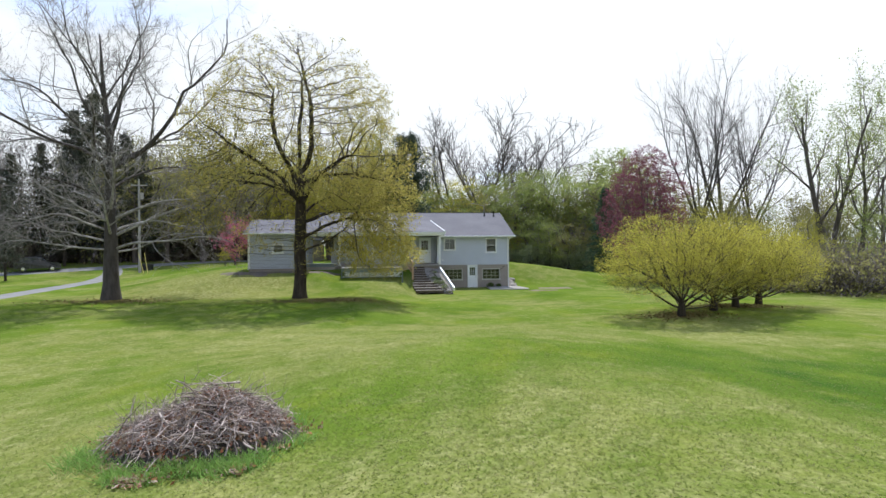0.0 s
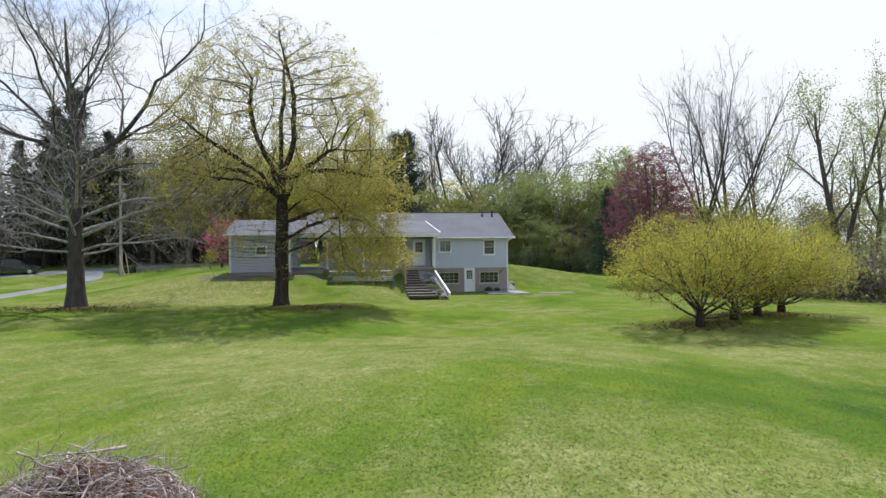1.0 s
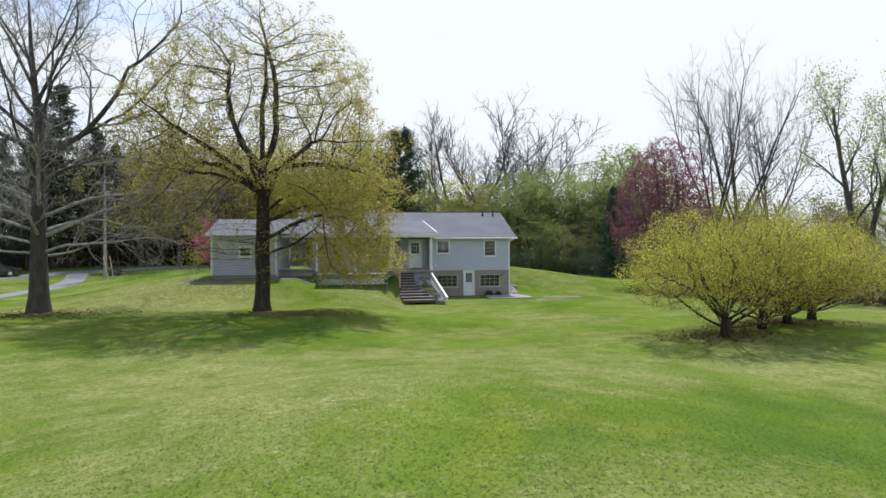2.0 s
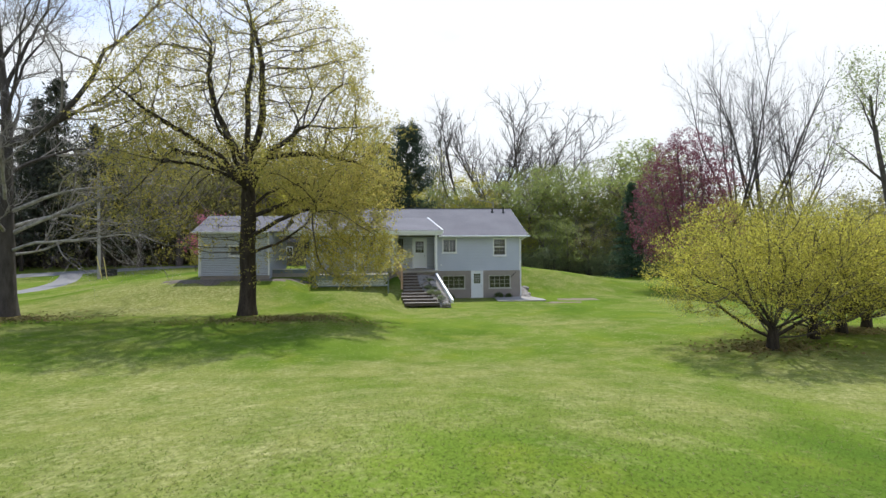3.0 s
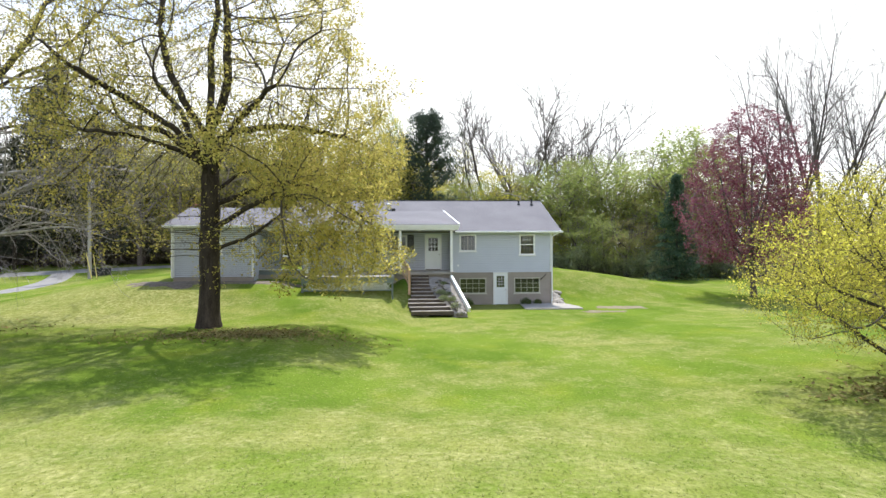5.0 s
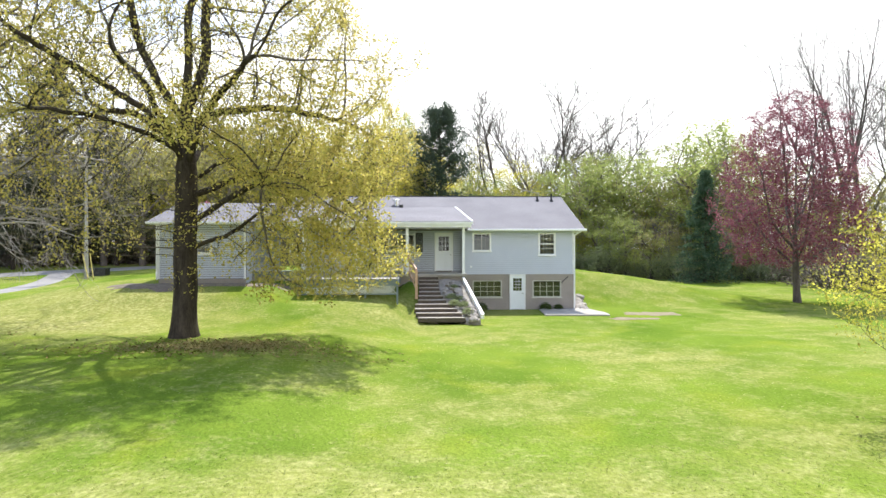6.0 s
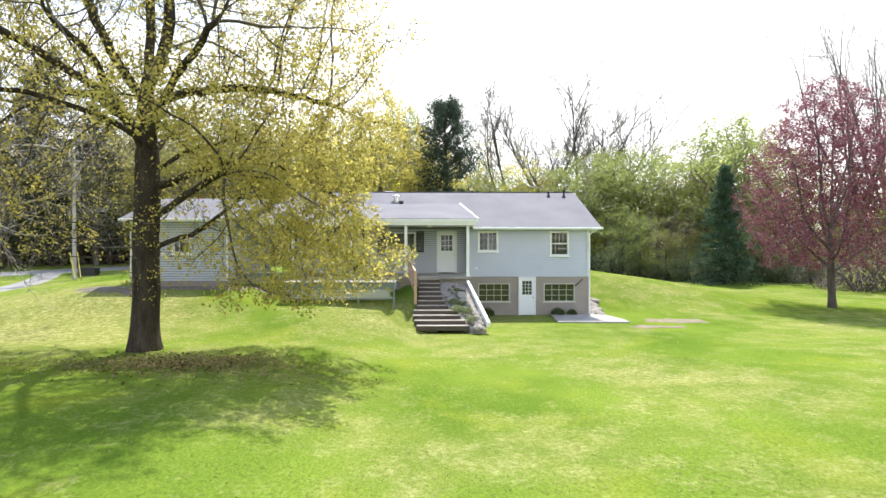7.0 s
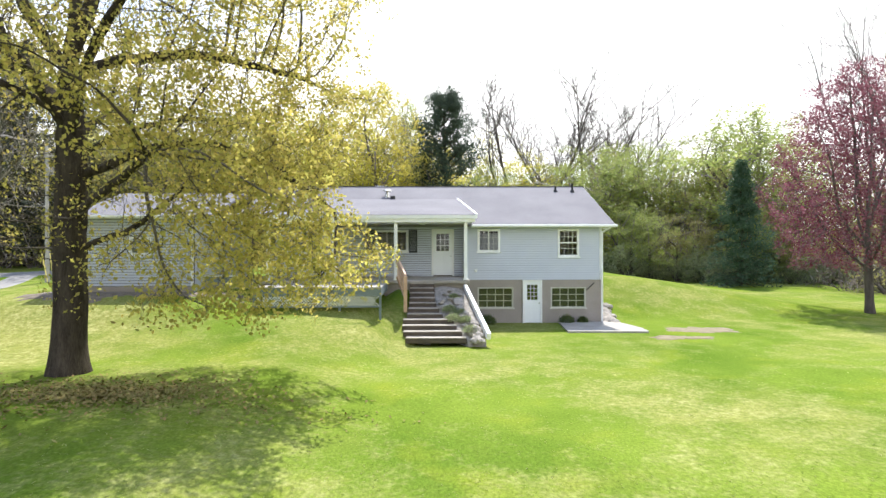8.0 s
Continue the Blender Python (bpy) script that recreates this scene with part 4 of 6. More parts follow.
def tree(name, label, category, at, seed, trunk, orders, bark, twig, leaf=None, group="", bole_orders=2, stems=None, lean=(0, 0), limbs=(), limb_bark=None, crook=1.0):
    """A tree from the trunk outwards. trunk: length, radius, points, wander. orders: one dict for each order of branching.
    leaf: dict of size, per, spread, material and the share of shoots that carry leaves. stems: (count, tilt) for many-stemmed growth."""
    r = np.random.default_rng(seed)
    root = thing(name, label, category, at, group)
    L, R, P, wander = trunk
    if stems:
        n, tilt = stems
        az = np.arange(n) * 2 * np.pi / n + r.random(n)
        ti = np.radians(tilt * (0.5 + 0.7 * r.random(n)))
        way = np.stack([np.sin(ti) * np.cos(az), np.sin(ti) * np.sin(az), np.cos(ti)], -1)
        start, length, r0 = way * [R, R, 0] * 1.3, L * (0.88 + 0.2 * r.random(n)), R * (0.7 + 0.5 * r.random(n))
    else:
        way, start, length, r0 = unit(np.array([[lean[0], lean[1], 1.0]])), np.zeros((1, 3)), np.array([L]), np.array([R])
    start = start - np.array([0, 0, 0.25])
    pts, rad = shoots(r, start, way, length, r0, P, wander, 0.03, 0.08 if limbs else 0.25)
    flare = np.exp(-np.maximum(pts[:, :, 2] - 0.0, 0) / 0.5)
    rad = rad * (1 + 0.35 * flare)
    groups = [[(pts, rad, 10)]]
    if limbs:
        z, az, length, tilt0, tilt1, r0 = [np.array(c, float) for c in zip(*limbs)]
        at_z = np.stack([np.interp(z, pts[0, :, 2], pts[0, :, k]) for k in range(3)], -1)
        pts, rad = arching(r, at_z, az, tilt0, tilt1, length, r0, crook=crook)
        groups.append([(pts, rad, 7)])
    for o in orders:
        got = fork(r, pts, rad, length, o["n"], o.get("t0", 0.2), o.get("t1", 0.98), o["angle"], o.get("spread", 10), o["ratio"], o.get("shape", flat), o.get("thin", 0.6), o.get("least", 0.0))
        start, way, length, r0 = got
        pts, rad = shoots(r, start, way, length, r0, o.get("P", 5), o.get("wander", 0.12), o.get("lift", 0.05), o.get("end", 0.35))
        groups.append([(pts, rad, o.get("sides", 4))])
    if limb_bark:
        bole_orders = 1
        p, q, sides = groups.pop(1)[0]
        for k in range(len(p)):
            # limbs below 6.5 m take the paler bark, with sunlight in its colour
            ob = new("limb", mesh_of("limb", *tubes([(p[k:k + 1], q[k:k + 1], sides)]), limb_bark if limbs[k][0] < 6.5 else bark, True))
            ob.parent = root
    bole = [g for gs in groups[:bole_orders] for g in gs]
    fine = [g for gs in groups[bole_orders:] for g in gs]
    ob = new("trunk", mesh_of("trunk", *tubes(bole), bark, True))
    ob.parent = root
    if fine:
        ob = new("branchwork", mesh_of("branchwork", *tubes(fine), twig))
        ob.parent = root
    if leaf:
        where = pts[:, 1:].reshape(-1, 3)
        where = where[r.random(len(where)) < leaf.get("share", 1.0)]
        if "keep" in leaf:
            where = where[leaf["keep"](where)]
        ob = new("crown", mesh_of("crown", *leaves(r, where, leaf["size"], leaf["per"], leaf["spread"], leaf.get("droop", 0.0)), leaf["material"]))
        ob.parent = root
    return root


def colonise(r, pull, nodes, par, step, reach, kill, wild=0.12, bend=0.0, rounds=90, keep=0.55):
    """Branches that grow towards open places in the crown until each place is reached. Gives nodes and the parent of each."""
    pos, par = np.asarray(nodes, np.float32), list(par)
    pull = np.asarray(pull, np.float32)
    dist, near = np.full(len(pull), 1e9, np.float32), np.zeros(len(pull), int)

    def closer(first):
        q = pos[first:]
        d2 = (pull ** 2).sum(1)[:, None] + (q ** 2).sum(1)[None] - 2 * pull @ q.T
        k = d2.argmin(1)
        d = np.sqrt(np.maximum(d2[np.arange(len(pull)), k], 0))
        better = d < dist
        dist[better], near[better] = d[better], first + k[better]

    closer(0)
    grown = np.zeros(60000, int)
    for _ in range(rounds):
        live = dist > kill
        pull, dist, near = pull[live], dist[live], near[live]
        act = dist < reach
        if not act.any():
            break
        to = unit(pull[act] - pos[near[act]])
        fore = np.where(np.array(par)[:, None] >= 0, unit(pos - pos[np.maximum(par, 0)]), [[0, 0, 1]])
        ahead = (to * fore[near[act]]).sum(1) > -0.05
        acc = np.zeros((len(pos), 3), np.float32)
        np.add.at(acc, near[act][ahead], to[ahead])
        who = np.unique(near[act][ahead])
        who = who[grown[who] < 3]
        if not len(who) or len(pos) > 30000:
            break
        grown[who] += 1
        d = unit(unit(acc[who]) + keep * fore[who] + wild * r.normal(size=(len(who), 3)) + np.array([0, 0, bend]))
        first = len(pos)
        pos = np.concatenate([pos, (pos[who] + d * step).astype(np.float32)])
        par += list(who)
        closer(first)
    return pos.astype(float), np.array(par)


def limb_nodes(r, height, lean, limbs, step, crook=0.0):
    """The trunk and first limbs as chains of nodes. limbs: height, bearing, length, first and last lean."""
    n = max(3, int(height / step))
    z = np.linspace(-0.3, height, n)
    bow = 0.05 * np.cumsum(r.normal(size=(n, 2)), 0) * step
    pos = [np.array([lean[0] * h + b[0], lean[1] * h + b[1], h]) for h, b in zip(z, bow)]
    par = [-1] + list(range(n - 1))
    for zl, az, length, t0, t1 in limbs:
        at = int(np.argmin(np.abs(z - zl)))
        m = max(2, int(length / step))
        kink = np.cumsum(r.normal(size=m)) * 4.0 + crook * r.normal(size=m)
        turn = np.cumsum(r.normal(size=m)) * 5.0 + crook * r.normal(size=m)
        for k in range(m):
            ti, a = math.radians(t0 + (t1 - t0) * k / m + kink[k]), math.radians(az + turn[k])
            pos.append(pos[at] + step * np.array([math.sin(ti) * math.cos(a), math.sin(ti) * math.sin(a), math.cos(ti)]))
            par.append(at)
            at = len(pos) - 1
    return np.array(pos), par


def chains_of(pos, par, tip, base):
    """Radii that add up towards the foot, and the branch lines from each fork outwards."""
    n = len(pos)
    kids = np.bincount(par[par >= 0], minlength=n)
    load = np.where(kids == 0, 1.0, 0.0)
    for i in range(n - 1, 0, -1):
        load[par[i]] += load[i]
    rad = base * (load / load[0]) ** (1 / 2.3)
    end = base * load[0] ** (-1 / 2.3)
    rad = np.where(rad < 5 * end, tip + (rad - end) * (5 * end - tip) / (4 * end), rad)
    heir = np.full(n, -1)
    for i in np.argsort(rad):
        if par[i] >= 0:
            heir[par[i]] = i
    mid = np.zeros_like(pos)
    np.add.at(mid, par[1:], pos[1:])
    once = (kids == 1) & (par >= 0)
    pos = pos.copy()
    pos[once] = 0.5 * pos[once] + 0.25 * (mid[once] + pos[par[once]])
    lines = []
    for i in range(n):
        if par[i] >= 0 and heir[par[i]] == i:
            continue
        line, k = [], i
        while k >= 0:
            line.append(k)
            k = heir[k]
        p, q = pos[line], rad[line]
        if par[i] >= 0:
            p, q = np.concatenate([pos[par[i]][None], p]), np.concatenate([q[:1], q])
        elif len(p) > 1:
            q = q * (1 + 0.4 * np.exp(-np.maximum(p[:, 2], 0) / 0.45))
        if len(p) > 1:
            lines.append((p, q))
    return pos, rad, lines


def bundled(lines):
    """Lines of like length and girth together, ready for tubes()."""
    sets = collections.defaultdict(list)
    for p, q in lines:
        sets[(len(p), 10 if q[0] > 0.2 else 6 if q[0] > 0.06 else 4 if q[0] > 0.025 else 3)].append((p, q))
    return [(np.array([a for a, _ in v]), np.array([b for _, b in v]), k[1]) for k, v in sets.items()]


def grown_tree(name, label, category, at, seed, pull, height, base, limbs, bark, twig, leaf=None, group="", lean=(0, 0), step=0.3, reach=3.0, kill=0.5, tip=0.007,
               twigs=(3, 0.45, 0.0), wild=0.12, bend=0.0, stout=0.075, slip=0.006, crook=0.0):
    """A tree whose branches fill its crown. pull: places in the crown; twigs: how many on a thin node, their length and lift."""
    r = np.random.default_rng(seed)
    root = thing(name, label, category, at, group)
    pos, par = limb_nodes(r, height, lean, limbs, step, crook)
    pos, par = colonise(r, pull, pos, par, step, reach, kill, wild, bend)
    pos, rad, lines = chains_of(pos, par, tip, base)
    thick = [ln for ln in lines if ln[1][0] > stout]
    for k, (p, q) in enumerate(thick):
        ob = new("trunk" if k == 0 else "limb", mesh_of("trunk" if k == 0 else "limb", *tubes(bundled([(p, q)])), bark, True))
        ob.parent = root
    thin = np.where((rad < 0.035) & (par >= 0))[0]
    count, length, lift = twigs
    who = np.repeat(thin, count)
    way = unit(unit(pos[who] - pos[par[who]]) + 0.75 * r.normal(size=(len(who), 3)) + np.array([0, 0, lift]))
    tp, tr = shoots(r, pos[who], way, length * (0.5 + r.random(len(who))), np.full(len(who), slip), 4, 0.18, lift * 0.3, 0.4)
    fine = [ln for ln in lines if ln[1][0] <= stout]
    ob = new("branchwork", mesh_of("branchwork", *tubes(bundled(fine) + [(tp, tr, 1)]), twig))
    ob.parent = root
    if leaf:
        where = tp[:, 4 - leaf.get("last", 3):].reshape(-1, 3)
        where = where[r.random(len(where)) < (leaf["share"](where) if callable(leaf["share"]) else leaf["share"])]
        ob = new("crown", mesh_of("crown", *leaves(r, where, leaf["size"], leaf["per"], leaf["spread"], leaf.get("droop", 0.0), leaf.get("narrow", 0.55)), leaf["material"]))
        ob.parent = root
    return root


def crown_places(r, count, z, radius, inner=0.35, shift=(0, 0)):
    """Places in a crown given by its radius at some heights, thicker towards the outside."""
    h = z[0] + (z[-1] - z[0]) * r.random(count * 3)
    big = np.interp(h, z, radius)
    keep = r.random(count * 3) < (big / max(radius)) ** 1.6
    h, big = h[keep][:count], big[keep][:count]
    a, d = r.random(len(h)) * 6.283, (inner ** 2 + (1 - inner ** 2) * r.random(len(h))) ** 0.5
    rough = 1 + 0.10 * np.sin(3 * a + h * 0.9) + 0.08 * np.sin(5 * a - h * 1.7)
    return np.stack([shift[0] + big * d * rough * np.cos(a), shift[1] + big * d * rough * np.sin(a), h], -1)


def clumped(r, count, clumps, z, radius, size, inner=0.2):
    """Places gathered in clumps, as in a crown with gaps."""
    c = crown_places(r, clumps, z, radius, inner)
    k = r.integers(0, len(c), count)
    return c[k] + r.normal(size=(count, 3)) * size * np.array([1, 1, 0.7])


def conifer(name, label, at, seed, height, radius, material, group="", bare=0.08, whorls=22, arms=9, up=-0.12, gaps=0.0):
    """A spruce or pine: whorls of arms with needle sprays hanging along them."""
    r = np.random.default_rng(seed)
    root = thing(name, label, "tree", at, group)
    t = np.linspace(0, 1, 12)
    pts = np.stack([0.05 * np.sin(t * 5), 0.05 * np.cos(t * 4), t * height - 0.2], -1)[None]
    groups = [(pts, (0.014 * height * (1 - 0.93 * t))[None], 8)]
    n = whorls * arms
    h = bare + (0.97 - bare) * (np.repeat(np.arange(whorls), arms) + r.random(n)) / whorls
    az = r.random(n) * 6.283
    ln = radius * (1 - h) ** 0.95 * (0.7 + 0.5 * r.random(n)) + 0.12
    keep = r.random(n) > gaps
    h, az, ln = h[keep], az[keep], ln[keep]
    way = np.stack([np.cos(az), np.sin(az), up + 0.5 * h], -1)
    start = np.stack([0 * h, 0 * h, h * height - 0.2], -1)
    p, rd = shoots(r, start, unit(way), ln, 0.012 + 0.008 * ln, 6, 0.05, 0.02, 0.2)
    groups.append((p, rd, 3))
    ob = new("trunk", mesh_of("trunk", *tubes(groups), BARK_B, True))
    ob.parent = root
    where = p[:, 1:]
    side = unit(np.cross(unit(way), np.array([0, 0, 1.0])))
    sprays = []
    for k in range(6):
        w = ((np.arange(5) + 1) / 5.0)[None, :, None]
        off = (r.random((len(h), 5, 1)) - 0.5) * 0.9 * (1.25 - w) * np.minimum(ln, 2.6)[:, None, None] * side[:, None]
        sprays.append((where + off - np.array([0, 0, 0.08]) + 0.05 * r.normal(size=where.shape)).reshape(-1, 3))
    ob = new("crown", mesh_of("crown", *leaves(r, np.concatenate(sprays), 0.03 * radius + 0.22, 2, 0.08, 0.5, 0.3), material))
    ob.parent = root
    return root


def scaled(x, y, turn, k, kz=None, sink=0.05):
    return pose(x, y, gz(x, y) - sink, 0, 0, turn) @ Matrix.Diagonal((k, k, kz or k, 1))


# the bare tree by the drive: height of each limb, its bearing, length, first and last lean, radius
BARE_LIMBS = [(3.2, 30, 7.0, 82, 88, 0.08), (3.4, 205, 7.8, 86, 84, 0.09), (3.9, 190, 7.5, 74, 84, 0.09), (4.2, 15, 10.5, 60, 98, 0.13), (3.4, -10, 9.5, 76, 94, 0.10), (4.6, 40, 9.5, 68, 80, 0.10), (4.6, 215, 7.5, 66, 78, 0.10),
              (5.4, 5, 10.5, 66, 88, 0.12), (5.2, 235, 8.0, 64, 80, 0.10), (5.0, 120, 8.0, 70, 80, 0.10), (4.4, 290, 7.0, 75, 84, 0.10), (6.0, 300, 8.0, 62, 74, 0.11), (6.2, 150, 8.0, 60, 72, 0.11),
              (6.8, 208, 9.0, 66, 78, 0.11), (8.9, 12, 14.0, 58, 26, 0.20), (9.2, 192, 12.0, 62, 50, 0.16), (7.4, 60, 9.0, 52, 45, 0.12), (8.0, 270, 8.5, 50, 45, 0.12), (8.6, 110, 8.5, 50, 44, 0.12),
              (9.2, 20, 12.0, 60, 50, 0.13), (10.0, 210, 10.5, 50, 54, 0.13), (10.6, 320, 9.0, 35, 30, 0.10), (11.0, 190, 10.5, 38, 40, 0.12), (11.2, 80, 9.0, 30, 30, 0.10), (12.0, 15, 9.5, 20, 14, 0.12),
              (12.6, 230, 9.0, 20, 22, 0.10), (13.0, 140, 8.0, 20, 22, 0.09), (13.6, 30, 8.0, 26, 24, 0.09), (14.2, 200, 7.5, 24, 22, 0.08)]
tree("bare_tree", "tall bare deciduous tree with wide limbs, the low ones coloured sunlit silver-grey", "tree", (-23.4, 38.6, gz(-23.4, 38.6)), 11, (18.5, 0.52, 15, 0.025),
     [dict(n=12, t0=0.18, angle=44, spread=14, ratio=0.30, shape=lambda t: 1.2 - 0.5 * t, thin=0.55, P=7, wander=0.17, lift=0.04, sides=4, least=0.016),
      dict(n=7, t0=0.2, angle=42, spread=15, ratio=0.45, thin=0.6, P=5, wander=0.18, lift=0.05, sides=3, least=0.010),
      dict(n=6, t0=0.15, angle=40, spread=15, ratio=0.62, thin=0.6, P=4, wander=0.18, lift=0.05, sides=1, least=0.009)], BARK_C, TWIG_A, limbs=BARE_LIMBS, limb_bark=BARK_SUNLIT)

# the leafing shade tree before the porch
SHADE_LIMBS = [(7.8, 185, 6.6, 34, 20), (8.0, 100, 7.4, 12, 8), (7.9, -25, 7.8, 26, 10), (7.6, 8, 8.0, 44, 88), (6.3, 192, 6.6, 36, 80), (5.0, 2, 7.6, 50, 104), (3.9, -32, 6.0, 58, 118), (3.1, 8, 4.4, 66, 30),
               (6.2, 268, 5.4, 40, 62), (5.8, 88, 6.6, 45, 66), (6.5, 230, 5.8, 45, 66), (6.3, 142, 6.0, 48, 68), (5.7, 48, 6.8, 48, 86), (6.1, 318, 6.2, 46, 76)]
r = np.random.default_rng(23)
places = crown_places(r, 9000, [2.8, 4.5, 7, 10, 13, 15.5, 17.0, 17.9], [5.8, 7.2, 7.6, 7.4, 6.6, 4.9, 3.0, 1.0], 0.05)
places[:, 1] *= 0.68
places = places[~((places[:, 1] < -0.5) & (places[:, 2] < 7.0 - 0.45 * np.maximum(places[:, 0], 0)))]
places = places[~((places[:, 2] < 4.6) & (places[:, 0] < 0.5))]
places = places[~((places[:, 1] > 1.5) & (places[:, 2] < 7.5))]
skirt = crown_places(r, 1700, [1.7, 2.4, 4.0, 6.0], [6.6, 7.6, 8.2, 8.0], 0.5)
low = r.random((420, 3)) * [9.5, 4.0, 3.0] + [-4.0, -2.0, 2.7]
places = np.concatenate([places, skirt[(skirt[:, 0] > 2.5) & (skirt[:, 1] > -4.0) & (skirt[:, 1] < 2.0)], low[np.abs(low[:, 0]) > 0.9]])


def shade_leaves(p):
    """Leaves are full in the low outer sprays and thinner inside and above."""
    out = np.hypot(p[:, 0], p[:, 1]) / 7.6
    low = np.interp(p[:, 2], [6.0, 9.0], [0.9, 0.42])
    return low * np.interp(out, [0.3, 0.7], [0.15, 1.0]) * np.where((p[:, 0] < 1) & (p[:, 2] < 8), 0.5, np.where(p[:, 2] < 7, 1.12, 1.0))


shade_tree = grown_tree("shade_tree", "broad shade tree with young golden-green leaves", "tree", (-10.87, 37.14, gz(-10.87, 37.14)), 24, places, 8.1, 0.40, SHADE_LIMBS, BARK_B, TWIG_B,
           dict(size=0.098, per=8, spread=0.105, last=1, material=LEAF_GOLD, share=shade_leaves, droop=0.25, narrow=0.65), lean=(0.02, 0.0), step=0.26, reach=3.2, kill=0.4, tip=0.008, twigs=(5, 0.38, 0.12), slip=0.006, crook=7.0)

h, a = 1.6 + 4.2 * r.random(90), r.random(90) * 6.283
knots = np.stack([0.02 * h + (0.36 + 0.3 * r.random(90)) * np.cos(a), (0.36 + 0.3 * r.random(90)) * np.sin(a), h], -1)
sprouts = new("bole_foliage", mesh_of("bole_foliage", *leaves(r, knots, 0.09, 7, 0.12, 0.2, 0.65), LEAF_GOLD))
sprouts.parent = shade_tree
tagged(sprouts, kind="stuff")

# round shrubs beside the lawn
SHRUB_LIMBS = [(0.35 + 0.12 * (i % 5), i * 137.5, 2.2 + 0.3 * (i % 3), 78 - 4.2 * i, 70 - 4.0 * i) for i in range(15)]
for i, (x, y, k, seed) in enumerate(((10.0, 25.8, 1.0, 31), (12.7, 27.1, 0.9, 32), (14.6, 27.9, 0.88, 33), (17.4, 29.7, 0.86, 34))):
    r = np.random.default_rng(seed)
    places = crown_places(r, 2600, [1.15 * k, 1.6 * k, 2.4 * k, 3.7 * k, 4.7 * k, 5.5 * k], [2.8 * k, 4.0 * k, 4.7 * k, 4.2 * k, 2.9 * k, 1.0 * k], 0.35)
    places[:, 1] *= 0.75
    places[:, 2] += 0.4 * k * np.sin(places[:, 0] * 1.9 + i) * np.cos(places[:, 1] * 2.1) + 0.3 * k * np.sin(places[:, 0] * 4.3 - i) * np.sin(places[:, 1] * 3.7)
    grown_tree("ornamental_shrub", "large round low-branching shrub in fresh yellow-green leaf", "shrub", (x, y, gz(x, y)), seed, places, 1.1, 0.17, SHRUB_LIMBS, BARK_B, TWIG_B,
               dict(size=0.06, per=4, spread=0.08, material=LEAF_LIME, share=lambda p: np.interp(p[:, 2], [1.0, 3.0], [0.3, 1.0]) * np.interp(np.hypot(p[:, 0], p[:, 1]), [0.8, 2.2], [0.3, 1.0])), "round shrubs on the lawn", step=0.2, reach=2.2, kill=0.36, tip=0.006, twigs=(3, 0.45, 0.4), stout=0.05, slip=0.005, wild=0.25)

# purple-leaved tree, spruce
r = np.random.default_rng(41)
places = crown_places(r, 2600, [2.4, 4.0, 6.5, 9.5, 12.0, 13.6, 14.4], [3.2, 4.4, 4.6, 4.1, 3.0, 1.6, 0.5], 0.15, (-0.5, 0))
grown_tree("purple_tree", "tall purple-leaved ornamental tree with sparse young leaves", "tree", (22.9, 53.2, gz(22.9, 53.2)), 42, places, 5.2, 0.21,
           [(2.2 + 0.28 * i, i * 137.5, 5.0 + 0.35 * i, 52 - 3.4 * i, 30 - 2.2 * i) for i in range(11)], BARK_A, TWIG_D,
           dict(size=0.13, per=3, spread=0.10, material=LEAF_PLUM, share=0.75), lean=(-0.05, 0.0), step=0.3, reach=2.6, kill=0.5, tip=0.009, twigs=(3, 0.4, 0.1), slip=0.008)
conifer("spruce_tree", "dark blue-green spruce with branches to the ground", (28.0, 75.5, gz(28.0, 75.5)), 51, 12.6, 3.7, NEEDLE_BLUE, bare=0.03, whorls=15, arms=20, up=-0.3, gaps=0.3)
# the tall pine behind the house
def pine(label, at, seed, height, radius, material):
    """An old pine: uneven plates of needles on upswept arms, with gaps between them."""
    r = np.random.default_rng(seed)
    root = thing("pine_tree", label, "tree", at)
    t = np.linspace(0, 1, 12)
    stem = np.stack([0.15 * np.sin(t * 4), 0.1 * np.cos(t * 3), t * height - 0.2], -1)[None]
    n = 96
    h = 0.22 + 0.77 * (np.arange(n) + r.random(n)) / n
    az = np.arange(n) * 2.4 + r.normal(size=n) * 0.5
    ln = radius * np.interp(h, [0.2, 0.45, 0.75, 1.0], [0.9, 1.0, 0.88, 0.34]) * (0.45 + 0.65 * r.random(n))
    way = unit(np.stack([np.cos(az), np.sin(az), 0.18 + 0.5 * h], -1))
    start = np.stack([np.interp(h, t, stem[0, :, k]) for k in range(3)], -1)
    p, rd = shoots(r, start, way, ln, 0.03 + 0.012 * ln, 7, 0.07, 0.03, 0.3)
    s2, w2, l2, r2 = fork(r, p, rd, ln, 6, 0.35, 1.0, 48, 12, 0.3, flat, 0.6, 0.012)
    p2, rd2 = shoots(r, s2, w2, l2, r2, 4, 0.12, 0.12, 0.4)
    ob = new("trunk", mesh_of("trunk", *tubes([(stem, (0.015 * height * (1 - 0.9 * t))[None], 8), (p, rd, 4), (p2, rd2, 3)]), BARK_B, True))
    ob.parent = root
    where = np.concatenate([p2[:, 1:].reshape(-1, 3), p[:, 4:].reshape(-1, 3)])
    ob = new("crown", mesh_of("crown", *leaves(r, where, 0.36, 17, 0.2, -0.5, 0.18), material))
    ob.parent = root


pine("tall dark layered pine behind the house", (-0.2, 84.0, gz(-0.2, 84.0)), 52, 18.4, 4.7, NEEDLE_PINE)

# ---- woods ----
rng = random.Random(77)


